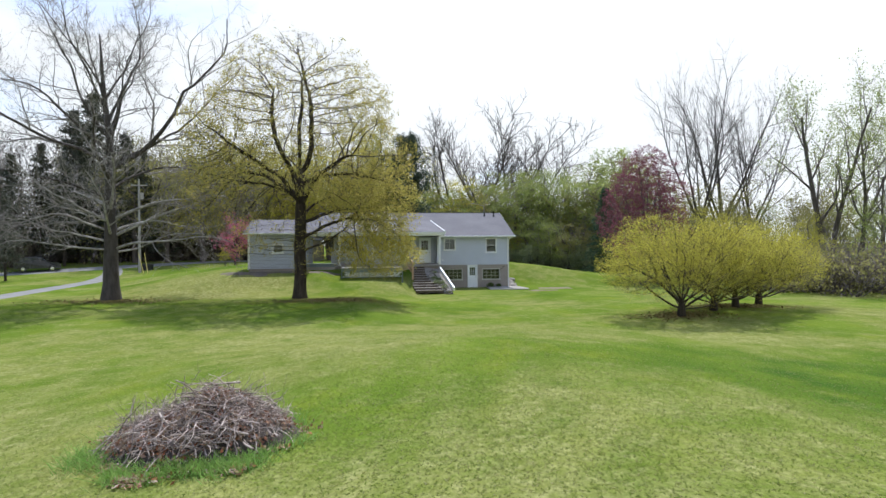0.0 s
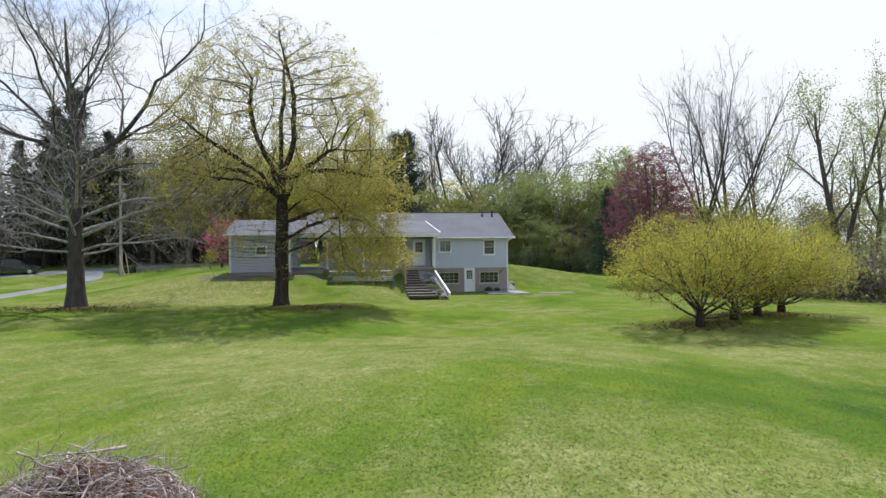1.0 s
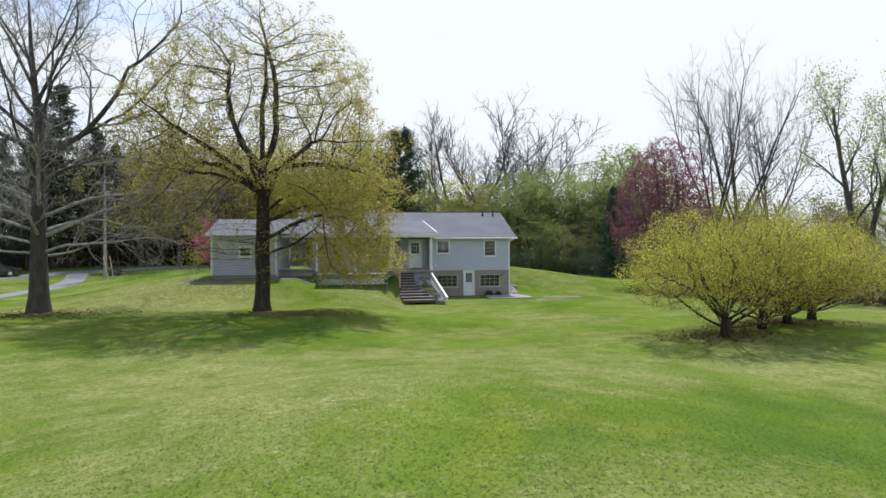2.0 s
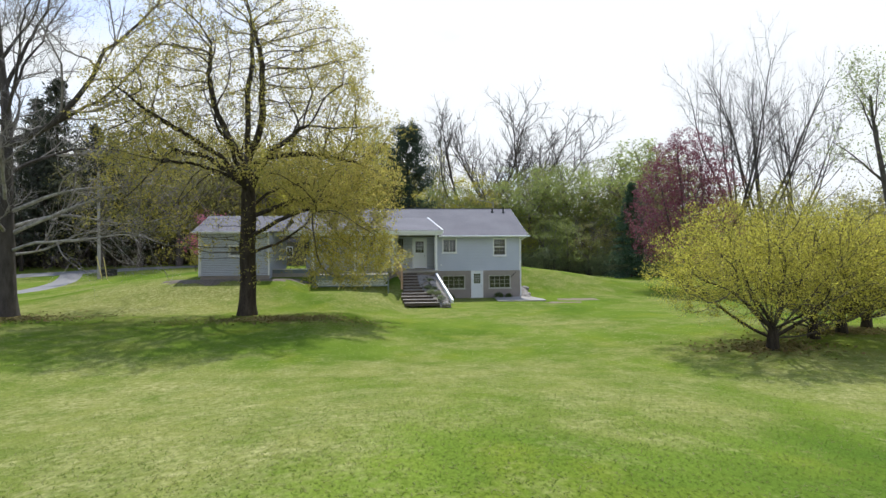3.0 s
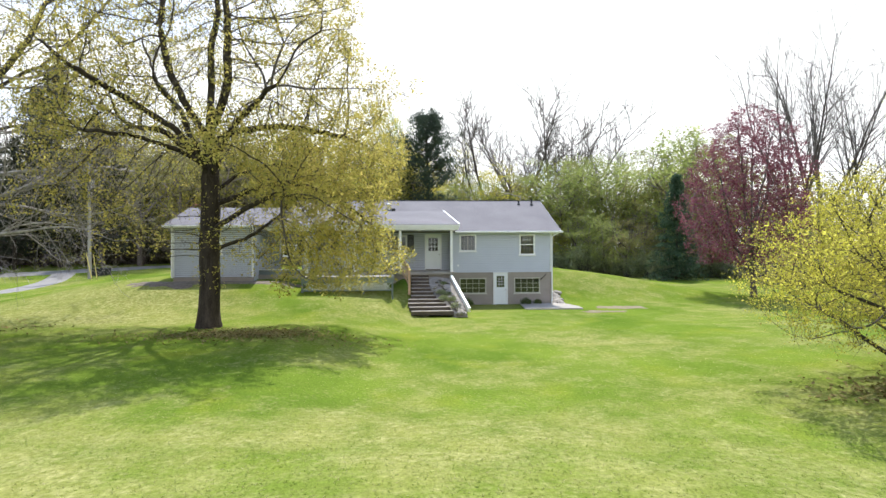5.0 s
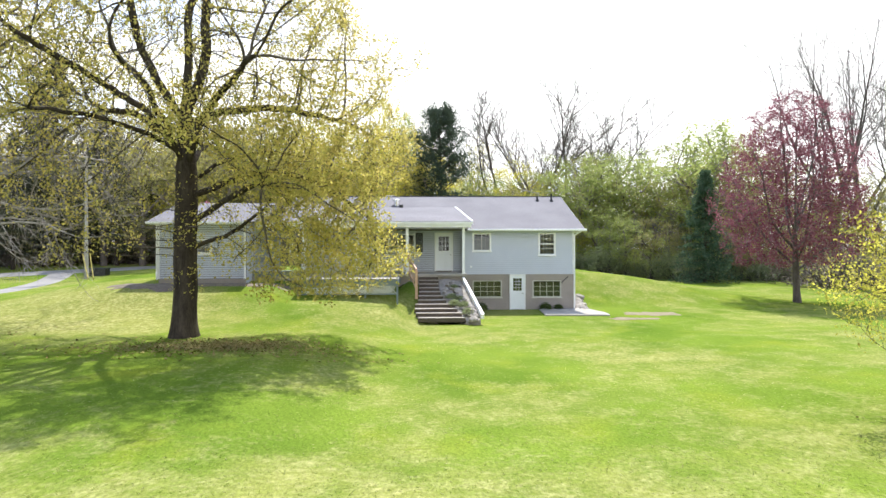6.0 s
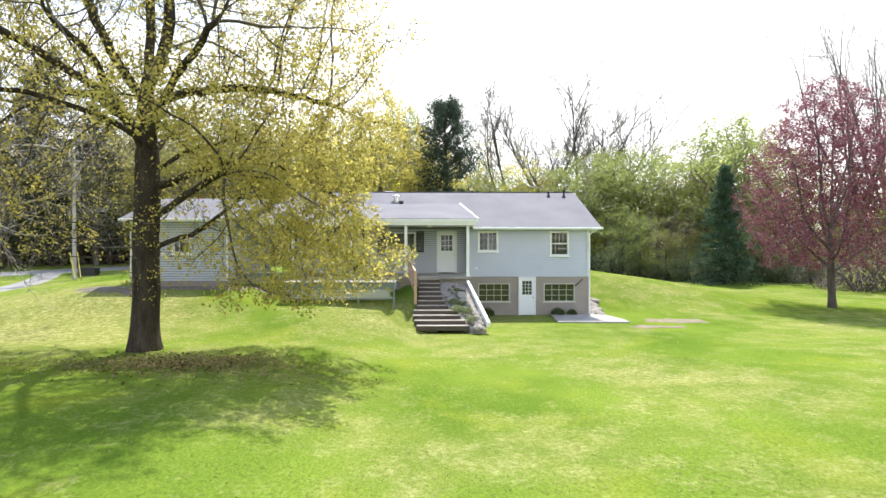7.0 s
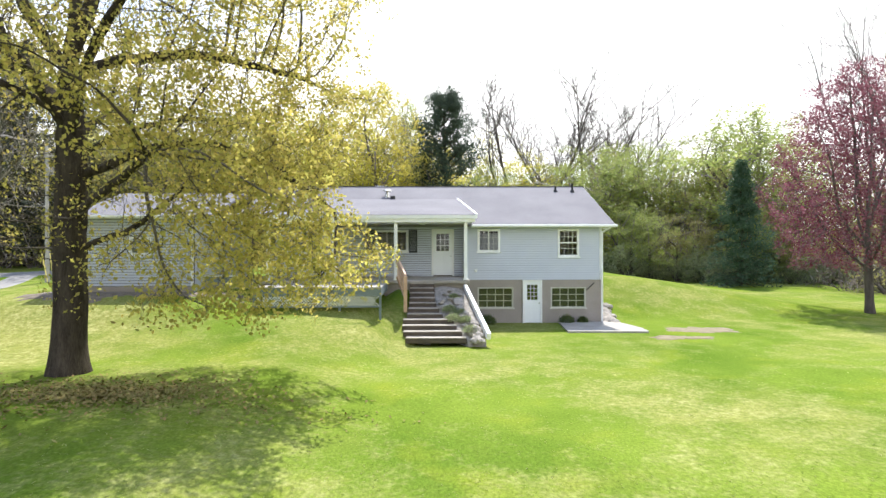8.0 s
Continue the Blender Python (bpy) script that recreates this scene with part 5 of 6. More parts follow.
def leafed(material, seed, label, height=12.0, share=0.8, size=0.175, per=8, name="woodland_tree", wide=1.0, clumps=26):
    """A woodland tree whose crown is gathered in clumps."""
    r = np.random.default_rng(seed)
    places = clumped(r, 330, clumps, [0.26 * height, 0.5 * height, 0.8 * height, height], [0.15 * height * wide, 0.25 * height * wide, 0.2 * height * wide, 0.06 * height * wide], 0.055 * height)
    places = places[places[:, 2] > 0.16 * height]
    return grown_tree(name, label, "tree", (0, -400, 0), seed, places, 0.62 * height, 0.016 * height, [(0.2 * height + 0.05 * height * i, 137.5 * i, 0.22 * height, 48, 25) for i in range(7)], BARK_A, TWIG_W,
                      dict(size=size, per=per, spread=0.24, material=material, share=share), "woodland edge", step=0.05 * height, reach=0.5 * height, kill=0.055 * height, tip=0.018, twigs=(2, 0.7, 0.1), slip=0.012, stout=0.12)


def bare_kind(seed, label, stems, tilt, L=15.0, leaf=None, radius=0.33):
    return tree("bare_tree" if not leaf else "tall_tree", label, "tree", (0, -400, 0), seed, (L, radius, 11, 0.05),
                [dict(n=12 if stems < 2 else 8, t0=0.34, t1=0.98, angle=lambda t: 44 - 18 * t, spread=8, ratio=0.38, shape=lambda t: 1.1 - 0.5 * t, thin=0.55, P=8, wander=0.11, lift=0.05, sides=5, end=0.22),
                 dict(n=7, t0=0.2, angle=36, spread=12, ratio=0.42, thin=0.6, P=5, wander=0.13, lift=0.05, sides=3, least=0.024),
                 dict(n=6, t0=0.15, angle=38, spread=14, ratio=0.50, thin=0.6, P=4, wander=0.16, lift=0.05, sides=1, least=0.015)], BARK_A, TWIG_W, leaf,
                group="bare woodland trees" if not leaf else "tall trees in young leaf", stems=(stems, tilt) if stems > 1 else None)


green = [leafed(LEAF_GREEN, 61, "slender woodland tree in fresh spring green"), leafed(LEAF_GREEN, 62, "slender woodland tree in fresh spring green", 13.0),
         leafed(LEAF_LIME, 63, "young tree in bright yellow-green leaf", 11.0, 0.75)]
olive = [leafed(LEAF_DULL, 64, "woodland tree just coming into olive leaf", 12.0, 0.6), leafed(LEAF_DULL, 65, "woodland tree just coming into olive leaf", 13.0, 0.45)]
golden = leafed(LEAF_AMBER, 66, "tall tree in golden young leaf behind the house", 19.0, 1.0, 0.25, 8, "golden_tree", 1.0, 50)
bare = [bare_kind(71 + i, "tall bare woodland tree with fine twigs", 1, 0) for i in range(3)]


def fan(seed, limbs, wide=40, fine=1.0):
    """A tall bare tree with one short bole and long limbs that rise in a fan."""
    return tree("bare_tree", "tall bare tree with limbs rising in a fan", "tree", (0, -400, 0), seed, (5.0, 0.36, 9, 0.03),
                [dict(n=11, t0=0.25, angle=33, spread=10, ratio=0.34, shape=lambda t: 1.2 - 0.5 * t, thin=0.55, P=7, wander=0.09, lift=0.03, sides=4, least=0.028 * fine),
                 dict(n=6, t0=0.2, angle=36, spread=12, ratio=0.42, thin=0.6, P=5, wander=0.11, lift=0.01, sides=3, least=0.017 * fine),
                 dict(n=5, t0=0.2, angle=36, spread=12, ratio=0.55, thin=0.6, P=4, wander=0.12, lift=-0.04, sides=1, least=0.011 * fine)], BARK_C, TWIG_D,
                group="bare woodland trees", limbs=[(2.6 + 0.3 * i, 20 + i * 360 / limbs * 2.0, 12.0 - 0.5 * (i % 3), wide - 0.16 * wide * (i % 3), 0.33 * wide, 0.15) for i in range(limbs)], crook=0.5)


multi = [fan(81, 8, 62, 1.35), fan(82, 7, 58, 1.35)]
spread = [fan(87, 5, 36, 0.7), fan(88, 6, 40, 0.7)]
airy = bare_kind(85, "tall tree of several stems in thin young leaf", 2, 9, leaf=dict(size=0.16, per=4, spread=0.3, material=LEAF_GREEN, share=0.9))
brush = [tree("thicket_shrub", label, "shrub", (0, -400, 0), 91 + i, (2.6, 0.05, 6, 0.1),
              [dict(n=5, t0=0.2, angle=40, spread=15, ratio=0.6, thin=0.6, P=4, wander=0.18, lift=-0.03, sides=3, least=0.018),
               dict(n=6, t0=0.2, angle=45, spread=15, ratio=0.5, thin=0.6, P=3, wander=0.2, lift=-0.05, sides=1, least=0.016)], BARK_A, TWIG_W,
              dict(size=0.19, per=per * 2, spread=0.22, material=m, share=sh), group="thicket at the wood's edge", stems=(8, 50))
         for i, (label, m, sh, per) in enumerate((("tangled brown shrub with few leaves", LEAF_DULL, 0.5, 1), ("dense shrub in dull green leaf", LEAF_SAGE, 1.0, 3), ("leafless dark brown thicket", LEAF_BROWN, 0.6, 1)))]
dark_spruce = conifer("spruce_tree", "dark spruce with a bare lower trunk by the road", (0, -400, 0), 54, 16.0, 3.6, NEEDLE, group="dark conifers by the road", bare=0.14, whorls=16, arms=6)
used = set()


def height_of(proto):
    return max(c[2] for o in proto.children for c in o.bound_box)


def put(proto, x, y, k=1.0, kz=None, tall=None):
    """The first goes to its own place; each one after it is a copy. tall: its height in metres."""
    if tall:
        kz = tall / height_of(proto)
        k = k * kz
    m = scaled(x, y, rng.random() * 360, k, kz)
    if proto.name in used:
        return copy_thing(proto, m @ Matrix.Diagonal((*[1 / v for v in proto.scale], 1)))
    used.add(proto.name)
    proto.matrix_basis = m
    return proto


def along(s, n):
    """A place s metres along the road behind the house and n metres beyond it."""
    return -47 + 0.875 * s - 0.485 * n, 68.8 + 0.485 * s + 0.875 * n


# tall bare trees behind the house and to its east
put(bare[1], -4.5, 92.0, 0.8, tall=20)
put(multi[0], 13.3, 112.0, 1.15, tall=30)
put(multi[1], 22.0, 112.0, 1.15, tall=33)
put(multi[0], 32.5, 113.0, 1.1, tall=28)
for x, y, k, h in ((47.0, 82.0, 0.72, 35.0), (53.0, 85.0, 0.72, 36.0), (58.5, 85.0, 0.68, 31.0)):
    put(spread[0 if x < 50 else 1], x, y, k, tall=h)
for i in range(9):
    put(bare[i % 3], 2 + 70 * (i + rng.random()) / 9, 106 + 16 * rng.random(), 0.9, tall=11 + 3 * rng.random())
# green woodland edge
for i in range(6):
    x = 8 + 30 * (i + rng.random()) / 6
    put(multi[i % 2] if i % 3 == 0 else bare[i % 3], x, 93 - 0.30 * x + 2 * rng.random(), 0.9, tall=8 + 3 * rng.random())
for i in range(26):
    x = 3 + 36 * (i + rng.random()) / 26
    y = 97 + 9 * rng.random() - 0.30 * x
    h = float(np.interp(x, [3, 18, 22, 27, 31, 34, 40], [13.5, 14.0, 16.5, 17.0, 14.0, 18.5, 19.0]))
    put(green[rng.choice((0, 1, 1, 2))] if rng.random() < 0.85 else olive[rng.randrange(2)], x, y, 1.35, tall=h * (0.82 + 0.3 * rng.random()))
for i in range(18):
    x = 30 + 42 * (i + rng.random()) / 18
    put(green[rng.randrange(3)] if rng.random() < 0.45 else olive[rng.randrange(2)], x, 88 - 0.62 * (x - 30) + 9 * rng.random(), 0.65 + 0.35 * rng.random())
for i in range(34):
    x = 5 + 42 * (i + rng.random()) / 34
    put(brush[0 if rng.random() < 0.25 else 1], x, 91 - 0.36 * x + 4 * rng.random(), 0.6 + 0.5 * rng.random())
for i in range(26):
    x = 4 + 40 * (i + rng.random()) / 26
    put(green[rng.randrange(3)] if rng.random() < 0.6 else olive[rng.randrange(2)], x, 92 - 0.36 * x + 3 * rng.random(), 1.5, tall=4.5 + 4 * rng.random())
# thicket and tall trees at the east
for i in range(16):
    put(brush[2 if i % 2 else 0], 26 + 9 * rng.random(), 34.5 + 7 * rng.random(), 0.9 + 0.4 * rng.random())
for i in range(22):
    f = (i + rng.random()) / 22
    put(brush[2 if rng.random() < 0.6 else 0], 27 + 16 * f + 3 * rng.random(), 36.5 + 12 * (1 - f) * rng.random() + 2 * rng.random(), 0.8 + 0.4 * rng.random())
for i in range(16):
    put(brush[2 if i % 3 else 0], 33.5 + 18 * (i + rng.random()) / 16, 62 + 10 * rng.random(), 1.0 + 0.5 * rng.random())
put(airy, 45.0, 54.5, 1.0, tall=24)
put(airy, 51.0, 57.0, 1.0, tall=21)
for x, y, k in ((47.0, 50.0, 0.9), (52.0, 46.0, 0.85), (56.0, 52.0, 1.0), (58.0, 42.0, 0.8)):
    put(bare[rng.randrange(3)], x, y, 1.0, tall=17 * k)
for x, y, k in ((39.0, 50.0, 0.6), (43.5, 46.5, 0.65), (36.5, 56.0, 0.55), (48.0, 42.0, 0.7)):
    put(green[rng.randrange(3)], x, y, k)
# the dark wood beyond the road
for i in range(34):
    x, y = along(-54 + 84 * (i + rng.random()) / 24, 7 + 12 * rng.random())
    put(bare[i % 3], x, y, 1.15, tall=15 + 6 * rng.random())
for i in range(14):
    x, y = along(-52 + 80 * (i + rng.random()) / 14, 16 + 12 * rng.random())
    put(olive[i % 2], x, y, 1.0 + 0.4 * rng.random())
for x, y, k in ((-43.5, 62.0, 0.6), (-47.0, 57.5, 0.55), (-50.0, 63.0, 0.7), (-52.0, 55.0, 0.65)):
    put(dark_spruce, x, y, k)
for i in range(60):
    put(brush[2], *along(-66 + 104 * (i + rng.random()) / 60, 12 + 14 * rng.random()), 1.5 + 0.9 * rng.random())
for i in range(10):
    put(dark_spruce, *along(-60 + 90 * (i + rng.random()) / 10, 20 + 8 * rng.random()), 1.2, tall=13 + 5 * rng.random())
for i in range(46):
    put(brush[2 if rng.random() < 0.6 else 0], *along(-62 + 96 * (i + rng.random()) / 46, 6 + 9 * rng.random()), 1.0 + 0.7 * rng.random())
for i in range(17):
    put(dark_spruce, *along(-30 + 58 * (i + rng.random()) / 17, 4.5 + 5 * rng.random()), 1.05, tall=11 + 6 * rng.random())
put(dark_spruce, -43.2, 80.5, 1.25, tall=24)
put(dark_spruce, -46.8, 83.0, 1.3, tall=22)
put(dark_spruce, -40.5, 84.0, 1.2, tall=19)
for x, y, k in ((-25, 86, 1.4), (-21, 83, 1.3), (-16, 88, 1.5), (-12, 85, 1.4), (-8, 90, 1.5), (-29, 90, 1.4), (-19, 92, 1.6), (-4, 94, 1.5)):
    put(green[2] if k > 1.42 else olive[rng.randrange(2)], x, y, k)
for x, y, h in ((-38.0, 88.0, 16), (-34.0, 92.0, 17), (-42.0, 86.0, 14), (-30.0, 84.0, 13), (-26.0, 90.0, 18), (-22.0, 86.5, 16), (-18.0, 84.0, 17), (-13.5, 90.0, 19), (-9.5, 84.0, 17), (-5.5, 87.0, 18), (-2.5, 90.0, 17)):
    put(green[2] if h % 2 else olive[0], x, y, 1.15, tall=h)
for x, y, h in ((-37.8, 80.0, 15), (-39.5, 88.0, 19), (-33.6, 80.0, 16), (-33.6, 86.0, 18), (-28.9, 80.0, 16), (-29.2, 88.0, 19), (-24.5, 81.0, 17), (-23.4, 86.0, 18), (-40.6, 94.0, 21), (-32.7, 94.0, 21)):
    put(olive[h % 2], x, y, 1.25, tall=h)
put(golden, -7.6, 82.0, 1.0, tall=20)
put(golden, -16.5, 86.0, 0.95, tall=17)
put(airy, -6.5, 96.0, 0.9, tall=24)
put(green[0], 34.0, 86.0, 1.5, tall=20)
put(green[1], 38.0, 90.0, 1.5, tall=20)
put(green[2], -23.0, 67.5, 1.1, tall=2.6)
tree("redbud_tree", "small redbud tree in pink blossom", "tree", (-22.4, 70.0, gz(-22.4, 70)), 99, (4.2, 0.12, 8, 0.08),
     [dict(n=12, t0=0.2, angle=50, ratio=0.6, thin=0.6, P=6, wander=0.1, lift=0.05, sides=4),
      dict(n=8, t0=0.2, angle=45, ratio=0.5, thin=0.6, P=5, wander=0.14, sides=3, least=0.012)], BARK_B, TWIG_W, dict(size=0.22, per=5, spread=0.18, material=LEAF_PINK))


def wood_mass(label, places, height, leaf, count, seed, twig=TWIG_W, size=0.3):
    """The far wood behind the first trees: stems and a haze of twigs and leaves that nobody could count."""
    r = np.random.default_rng(seed)
    n = len(places)
    foot = np.array([(x, y, gz(x, y) - 0.2) for x, y in places])
    way = unit(np.stack([r.normal(size=n) * 0.10, r.normal(size=n) * 0.10, np.ones(n)], -1))
    H = height * (0.7 + 0.5 * r.random(n))
    pts, rad = shoots(r, foot, way, H, 0.06 + 0.12 * r.random(n), 8, 0.05, 0.02, 0.2)
    start, way, ln, r0 = fork(r, pts, rad, H, 9, 0.2, 0.98, lambda t: 58 - 28 * t, 12, 0.30, flat, 0.5, 0.03)
    p2, r2 = shoots(r, start, way, ln, r0, 5, 0.13, 0.06, 0.3)
    start, way, ln, r0 = fork(r, p2, r2, ln, 5, 0.2, 0.98, 42, 14, 0.5, flat, 0.6, 0.022)
    p3, r3 = shoots(r, start, way, ln, r0, 4, 0.15, 0.05, 0.4)
    v, q = tubes([(pts, rad, 4), (p2, r2, 3), (p3, r3, 1)])
    tagged(new("far_wood_stems", mesh_of("far_wood_stems", v, q, twig)), label + ", stems and twigs", "wood", kind="stuff")
    where = p3[:, 1:].reshape(-1, 3)
    where = where[r.integers(0, len(where), count)]
    tagged(new("far_wood_leaves", mesh_of("far_wood_leaves", *leaves(r, where, size, 2, 0.5), leaf)), label + ", haze of young leaves", "wood", kind="stuff")


wood_mass("dense brown leafless wood behind the road", [along(-64 + 100 * rng.random(), 9 + 22 * rng.random()) for _ in range(190)], 15.0, LEAF_BROWN, 60000, 201, TWIG_D, 0.19)
wood_mass("light green spring wood behind the house", [(4 + 44 * f, 108 - 26 * f + 12 * rng.random()) for f in (rng.random() for _ in range(34))], 8.0, LEAF_GREEN, 14000, 202, TWIG_W, 0.22)
wood_mass("thin spring wood at the east edge", [(44 + 36 * f, 82 - 44 * f + 16 * rng.random()) for f in (rng.random() for _ in range(70))], 10.0, LEAF_DULL, 14000, 203)
# never in view: added so the house windows mirror trees instead of bright sky
wood_mass("unseen wood added behind the start to darken window reflections", [(-95 + 190 * f, -42 - 18 * rng.random()) for f in (rng.random() for _ in range(110))], 15.0, LEAF_GREEN, 12000, 205)
wood_mass("spring wood behind the garage", [(-30 + 36 * f, 96 + 10 * f + 10 * rng.random()) for f in (rng.random() for _ in range(60))], 15.0, LEAF_LIME, 16000, 204)
# ---- road and drive ----
def ribbon(name, line, width, material, label, lift=0.03):
    """A paved strip that follows the ground along a line of (x, y)."""
    pts = []
    for (ax, ay), (bx, by) in zip(line, line[1:]):
        n = max(2, int(math.hypot(bx - ax, by - ay)))
        pts += [(ax + (bx - ax) * i / n, ay + (by - ay) * i / n) for i in range(n)]
    pts = np.array(pts + [line[-1]])
    for _ in range(6):
        pts[1:-1] = (pts[:-2] + pts[2:] + 2 * pts[1:-1]) / 4
    tan = unit(np.gradient(pts, axis=0))
    side = np.stack([-tan[:, 1], tan[:, 0]], -1)
    cols = 7
    v = []
    for k in range(cols):
        p = pts + side * width * (k / (cols - 1) - 0.5)
        edge = k in (0, cols - 1)
        v.append(np.concatenate([p, (ground_z(p[:, 0], p[:, 1]) + (lift if not edge else -0.08))[:, None]], 1))
    v = np.stack(v, 1).reshape(-1, 3)
    i = (np.arange(len(pts) - 1)[:, None] * cols + np.arange(cols - 1)[None]).ravel()
    ob = new(name, mesh_of(name, v, np.stack([i, i + cols, i + cols + 1, i + 1], -1), material, True))
    return tagged(ob, label, "road", kind="structure")


ribbon("driveway", [(-30, 12), (-32, 33), (-33, 45), (-33.9, 57), (-35.0, 66.5), (-38.0, 73.5)], 2.7, ASPHALT, "worn grey asphalt drive crossing the lawn to the road")
ribbon("road", [(-150, 12), (-47, 68.8), (-25.3, 80.7), (20, 106)], 4.2, ASPHALT, "grey asphalt road behind the lawn", 0.05)

# ---- utility pole with yellow guy guards ----
PX, PYY = -32.8, 68.3
pole = thing("utility_pole", "weathered grey wooden utility pole beside the drive", "utility pole", (PX, PYY, gz(PX, PYY)))
part("shaft", lathe([(0.17, -0.3), (0.165, 1.0), (0.13, 6.0), (0.10, 11.0), (0.09, 11.02)], 12), POLEWOOD, pole)
part("crossarm", boxes((-0.9, 0.9, -0.06, 0.06, 10.2, 10.32)), POLEWOOD, pole)
for x in (-0.8, 0.0, 0.8):
    b = lathe([(0.03, 0), (0.06, 0.05), (0.03, 0.1), (0.06, 0.15), (0.02, 0.2)], 8)
    b.transform(Matrix.Translation((x, 0, 10.322)))
    part("insulator", b, CHROME, pole)
t = lathe([(0.05, 0), (0.2, 0.02), (0.2, 0.75), (0.06, 0.8)], 12)
t.transform(Matrix.Translation((0.32, 0, 8.6)))
part("transformer", t, POLEWOOD, pole, "grey drum transformer")
for i, (dx, lean) in enumerate(((0.9, 0.28), (1.35, 0.2))):
    x, y = PX + dx, PYY - 1.2
    g = thing("guy_wire_guard", "leaning yellow guy wire guard tube", "guy guard", (x, y, gz(x, y)), "yellow guy guards")
    part("tube", beam((0, 0, -0.1), (-lean * 2.4, 0.25, 2.4), 0.055, 0.055), YELLOW, g)
    part("anchor_rod", beam((0.03, -0.05, -0.2), (-0.02, 0, 0.25), 0.03, 0.03), BLACK, g)
b = thing("utility_box", "low dark utility box beside the pole", "utility box", (PX - 0.3, PYY + 2.6, gz(PX - 0.3, PYY + 2.6)))
part("body", bevelled(boxes((-0.75, 0.75, -0.4, 0.4, -0.1, 0.62)), 0.03), BLACK, b)
part("lid", bevelled(boxes((-0.8, 0.8, -0.45, 0.45, 0.621, 0.72)), 0.02), SHUTTER, b)


def car(name, label, x, y, turn, paint):
    """A parked car with body, glass, wheels and lamps; it faces +x before its turn."""
    root = thing(name, label, "car", (x, y, gz(x, y) + 0.05))
    root.rotation_euler = (0, 0, radians(turn))
    side = [(-2.25, 0.35), (-2.3, 0.8), (-2.15, 1.05), (-1.9, 1.1), (-1.45, 1.62), (-0.4, 1.72), (0.35, 1.66), (1.05, 1.12), (1.95, 0.98), (2.25, 0.75), (2.28, 0.35)]
    bm = bmesh.new()
    lo = [bm.verts.new((px, -0.9 + (0.16 if pz > 1.2 else 0), pz)) for px, pz in side]
    hi = [bm.verts.new((px, 0.9 - (0.16 if pz > 1.2 else 0), pz)) for px, pz in side]
    bm.faces.new(lo)
    bm.faces.new(hi[::-1])
    for i in range(len(side)):
        j = (i + 1) % len(side)
        bm.faces.new((lo[i], hi[i], hi[j], lo[j]))
    bmesh.ops.recalc_face_normals(bm, faces=bm.faces)
    part("body", bm, paint, root)
    part("windscreen", beam((0.40, 0, 1.63), (1.04, 0, 1.16), 1.35, 0.03), GLASS, root)
    part("rear_window", beam((-1.86, 0, 1.15), (-1.48, 0, 1.58), 1.35, 0.03), GLASS, root)
    for s in (-1, 1):
        part("side_window", boxes((-1.3, 0.5, s * 0.83 - 0.012, s * 0.83 + 0.012, 1.15, 1.55)), GLASS, root)
        part("headlight", bevelled(boxes((2.2, 2.29, s * 0.65 - 0.18, s * 0.65 + 0.18, 0.68, 0.82)), 0.02), CHROME, root)
        part("tail_light", bevelled(boxes((-2.32, -2.24, s * 0.7 - 0.12, s * 0.7 + 0.12, 0.8, 1.0)), 0.02), BLACK, root)
        for wx in (-1.4, 1.4):
            w = lathe([(0.2, -0.1), (0.33, -0.1), (0.33, 0.1), (0.2, 0.1)], 18)
            w.transform(Matrix.Translation((wx, s * 0.84, 0.31)) @ Matrix.Rotation(radians(90), 4, "X"))
            wheel = part("wheel", w, BLACK, root)
            w = lathe([(0.05, -0.11), (0.2, -0.105), (0.2, 0.105), (0.05, 0.11)], 14)
            w.transform(Matrix.Translation((wx, s * 0.84, 0.31)) @ Matrix.Rotation(radians(90), 4, "X"))
            part("rim", w, CHROME, wheel)
    return root


car("car", "black car parked on the road under the trees", -45.0, 70.5, 29, CARPAINT)

# lamp on a post behind the house
lamp = thing("street_lamp", "thin grey lamp post with a bent arm behind the house", "street lamp", (9.3, 72.0, gz(9.3, 72.0)))
part("post", lathe([(0.08, -0.2), (0.07, 3.0), (0.05, 7.4), (0.04, 7.42)], 10), POLEWOOD, lamp)
part("arm", beam((0, 0, 7.3), (-1.3, 0, 7.62), 0.06, 0.06), POLEWOOD, lamp)
part("lamp_head", bevelled(boxes((-1.75, -1.25, -0.1, 0.1, 7.56, 7.68)), 0.03), POLEWOOD, lamp)


# ---- brush pile near the start ----
BX, BY = -9.1, 8.2
r = np.random.default_rng(301)
pile = thing("brush_pile", "heap of dry grey-brown sticks and dead leaves on the grass", "brush pile", (BX, BY, gz(BX, BY)))


def lie(x, y):
    return ground_z(BX + x, BY + y) - gz(BX, BY)


def mound(x, y):
    return (0.70 + 0.10 * np.tanh(2 * x)) * np.maximum(0, 1 - (np.abs(x) / 1.6) ** 2.0 - (y / 1.2) ** 2) * (1 + 0.22 * np.sin(3.1 * x + 1) * np.cos(2.7 * y) + 0.12 * np.sin(7.3 * x) * np.cos(6.1 * y + 1))


def heap_z(gx, gy):
    h = mound(gx, gy) * 0.80
    return h + 0.05 * np.sin(gx * 9) * np.cos(gy * 8) * (h > 0) - 0.1 * (h <= 0) + lie(gx, gy)


# inner litter mound; shade in the gaps between sticks is put into its colour
ob = new("core", grid_mesh("core", np.linspace(-1.8, 1.8, 40), np.linspace(-1.4, 1.4, 32), heap_z, CORE_SHADE))
ob.parent = pile


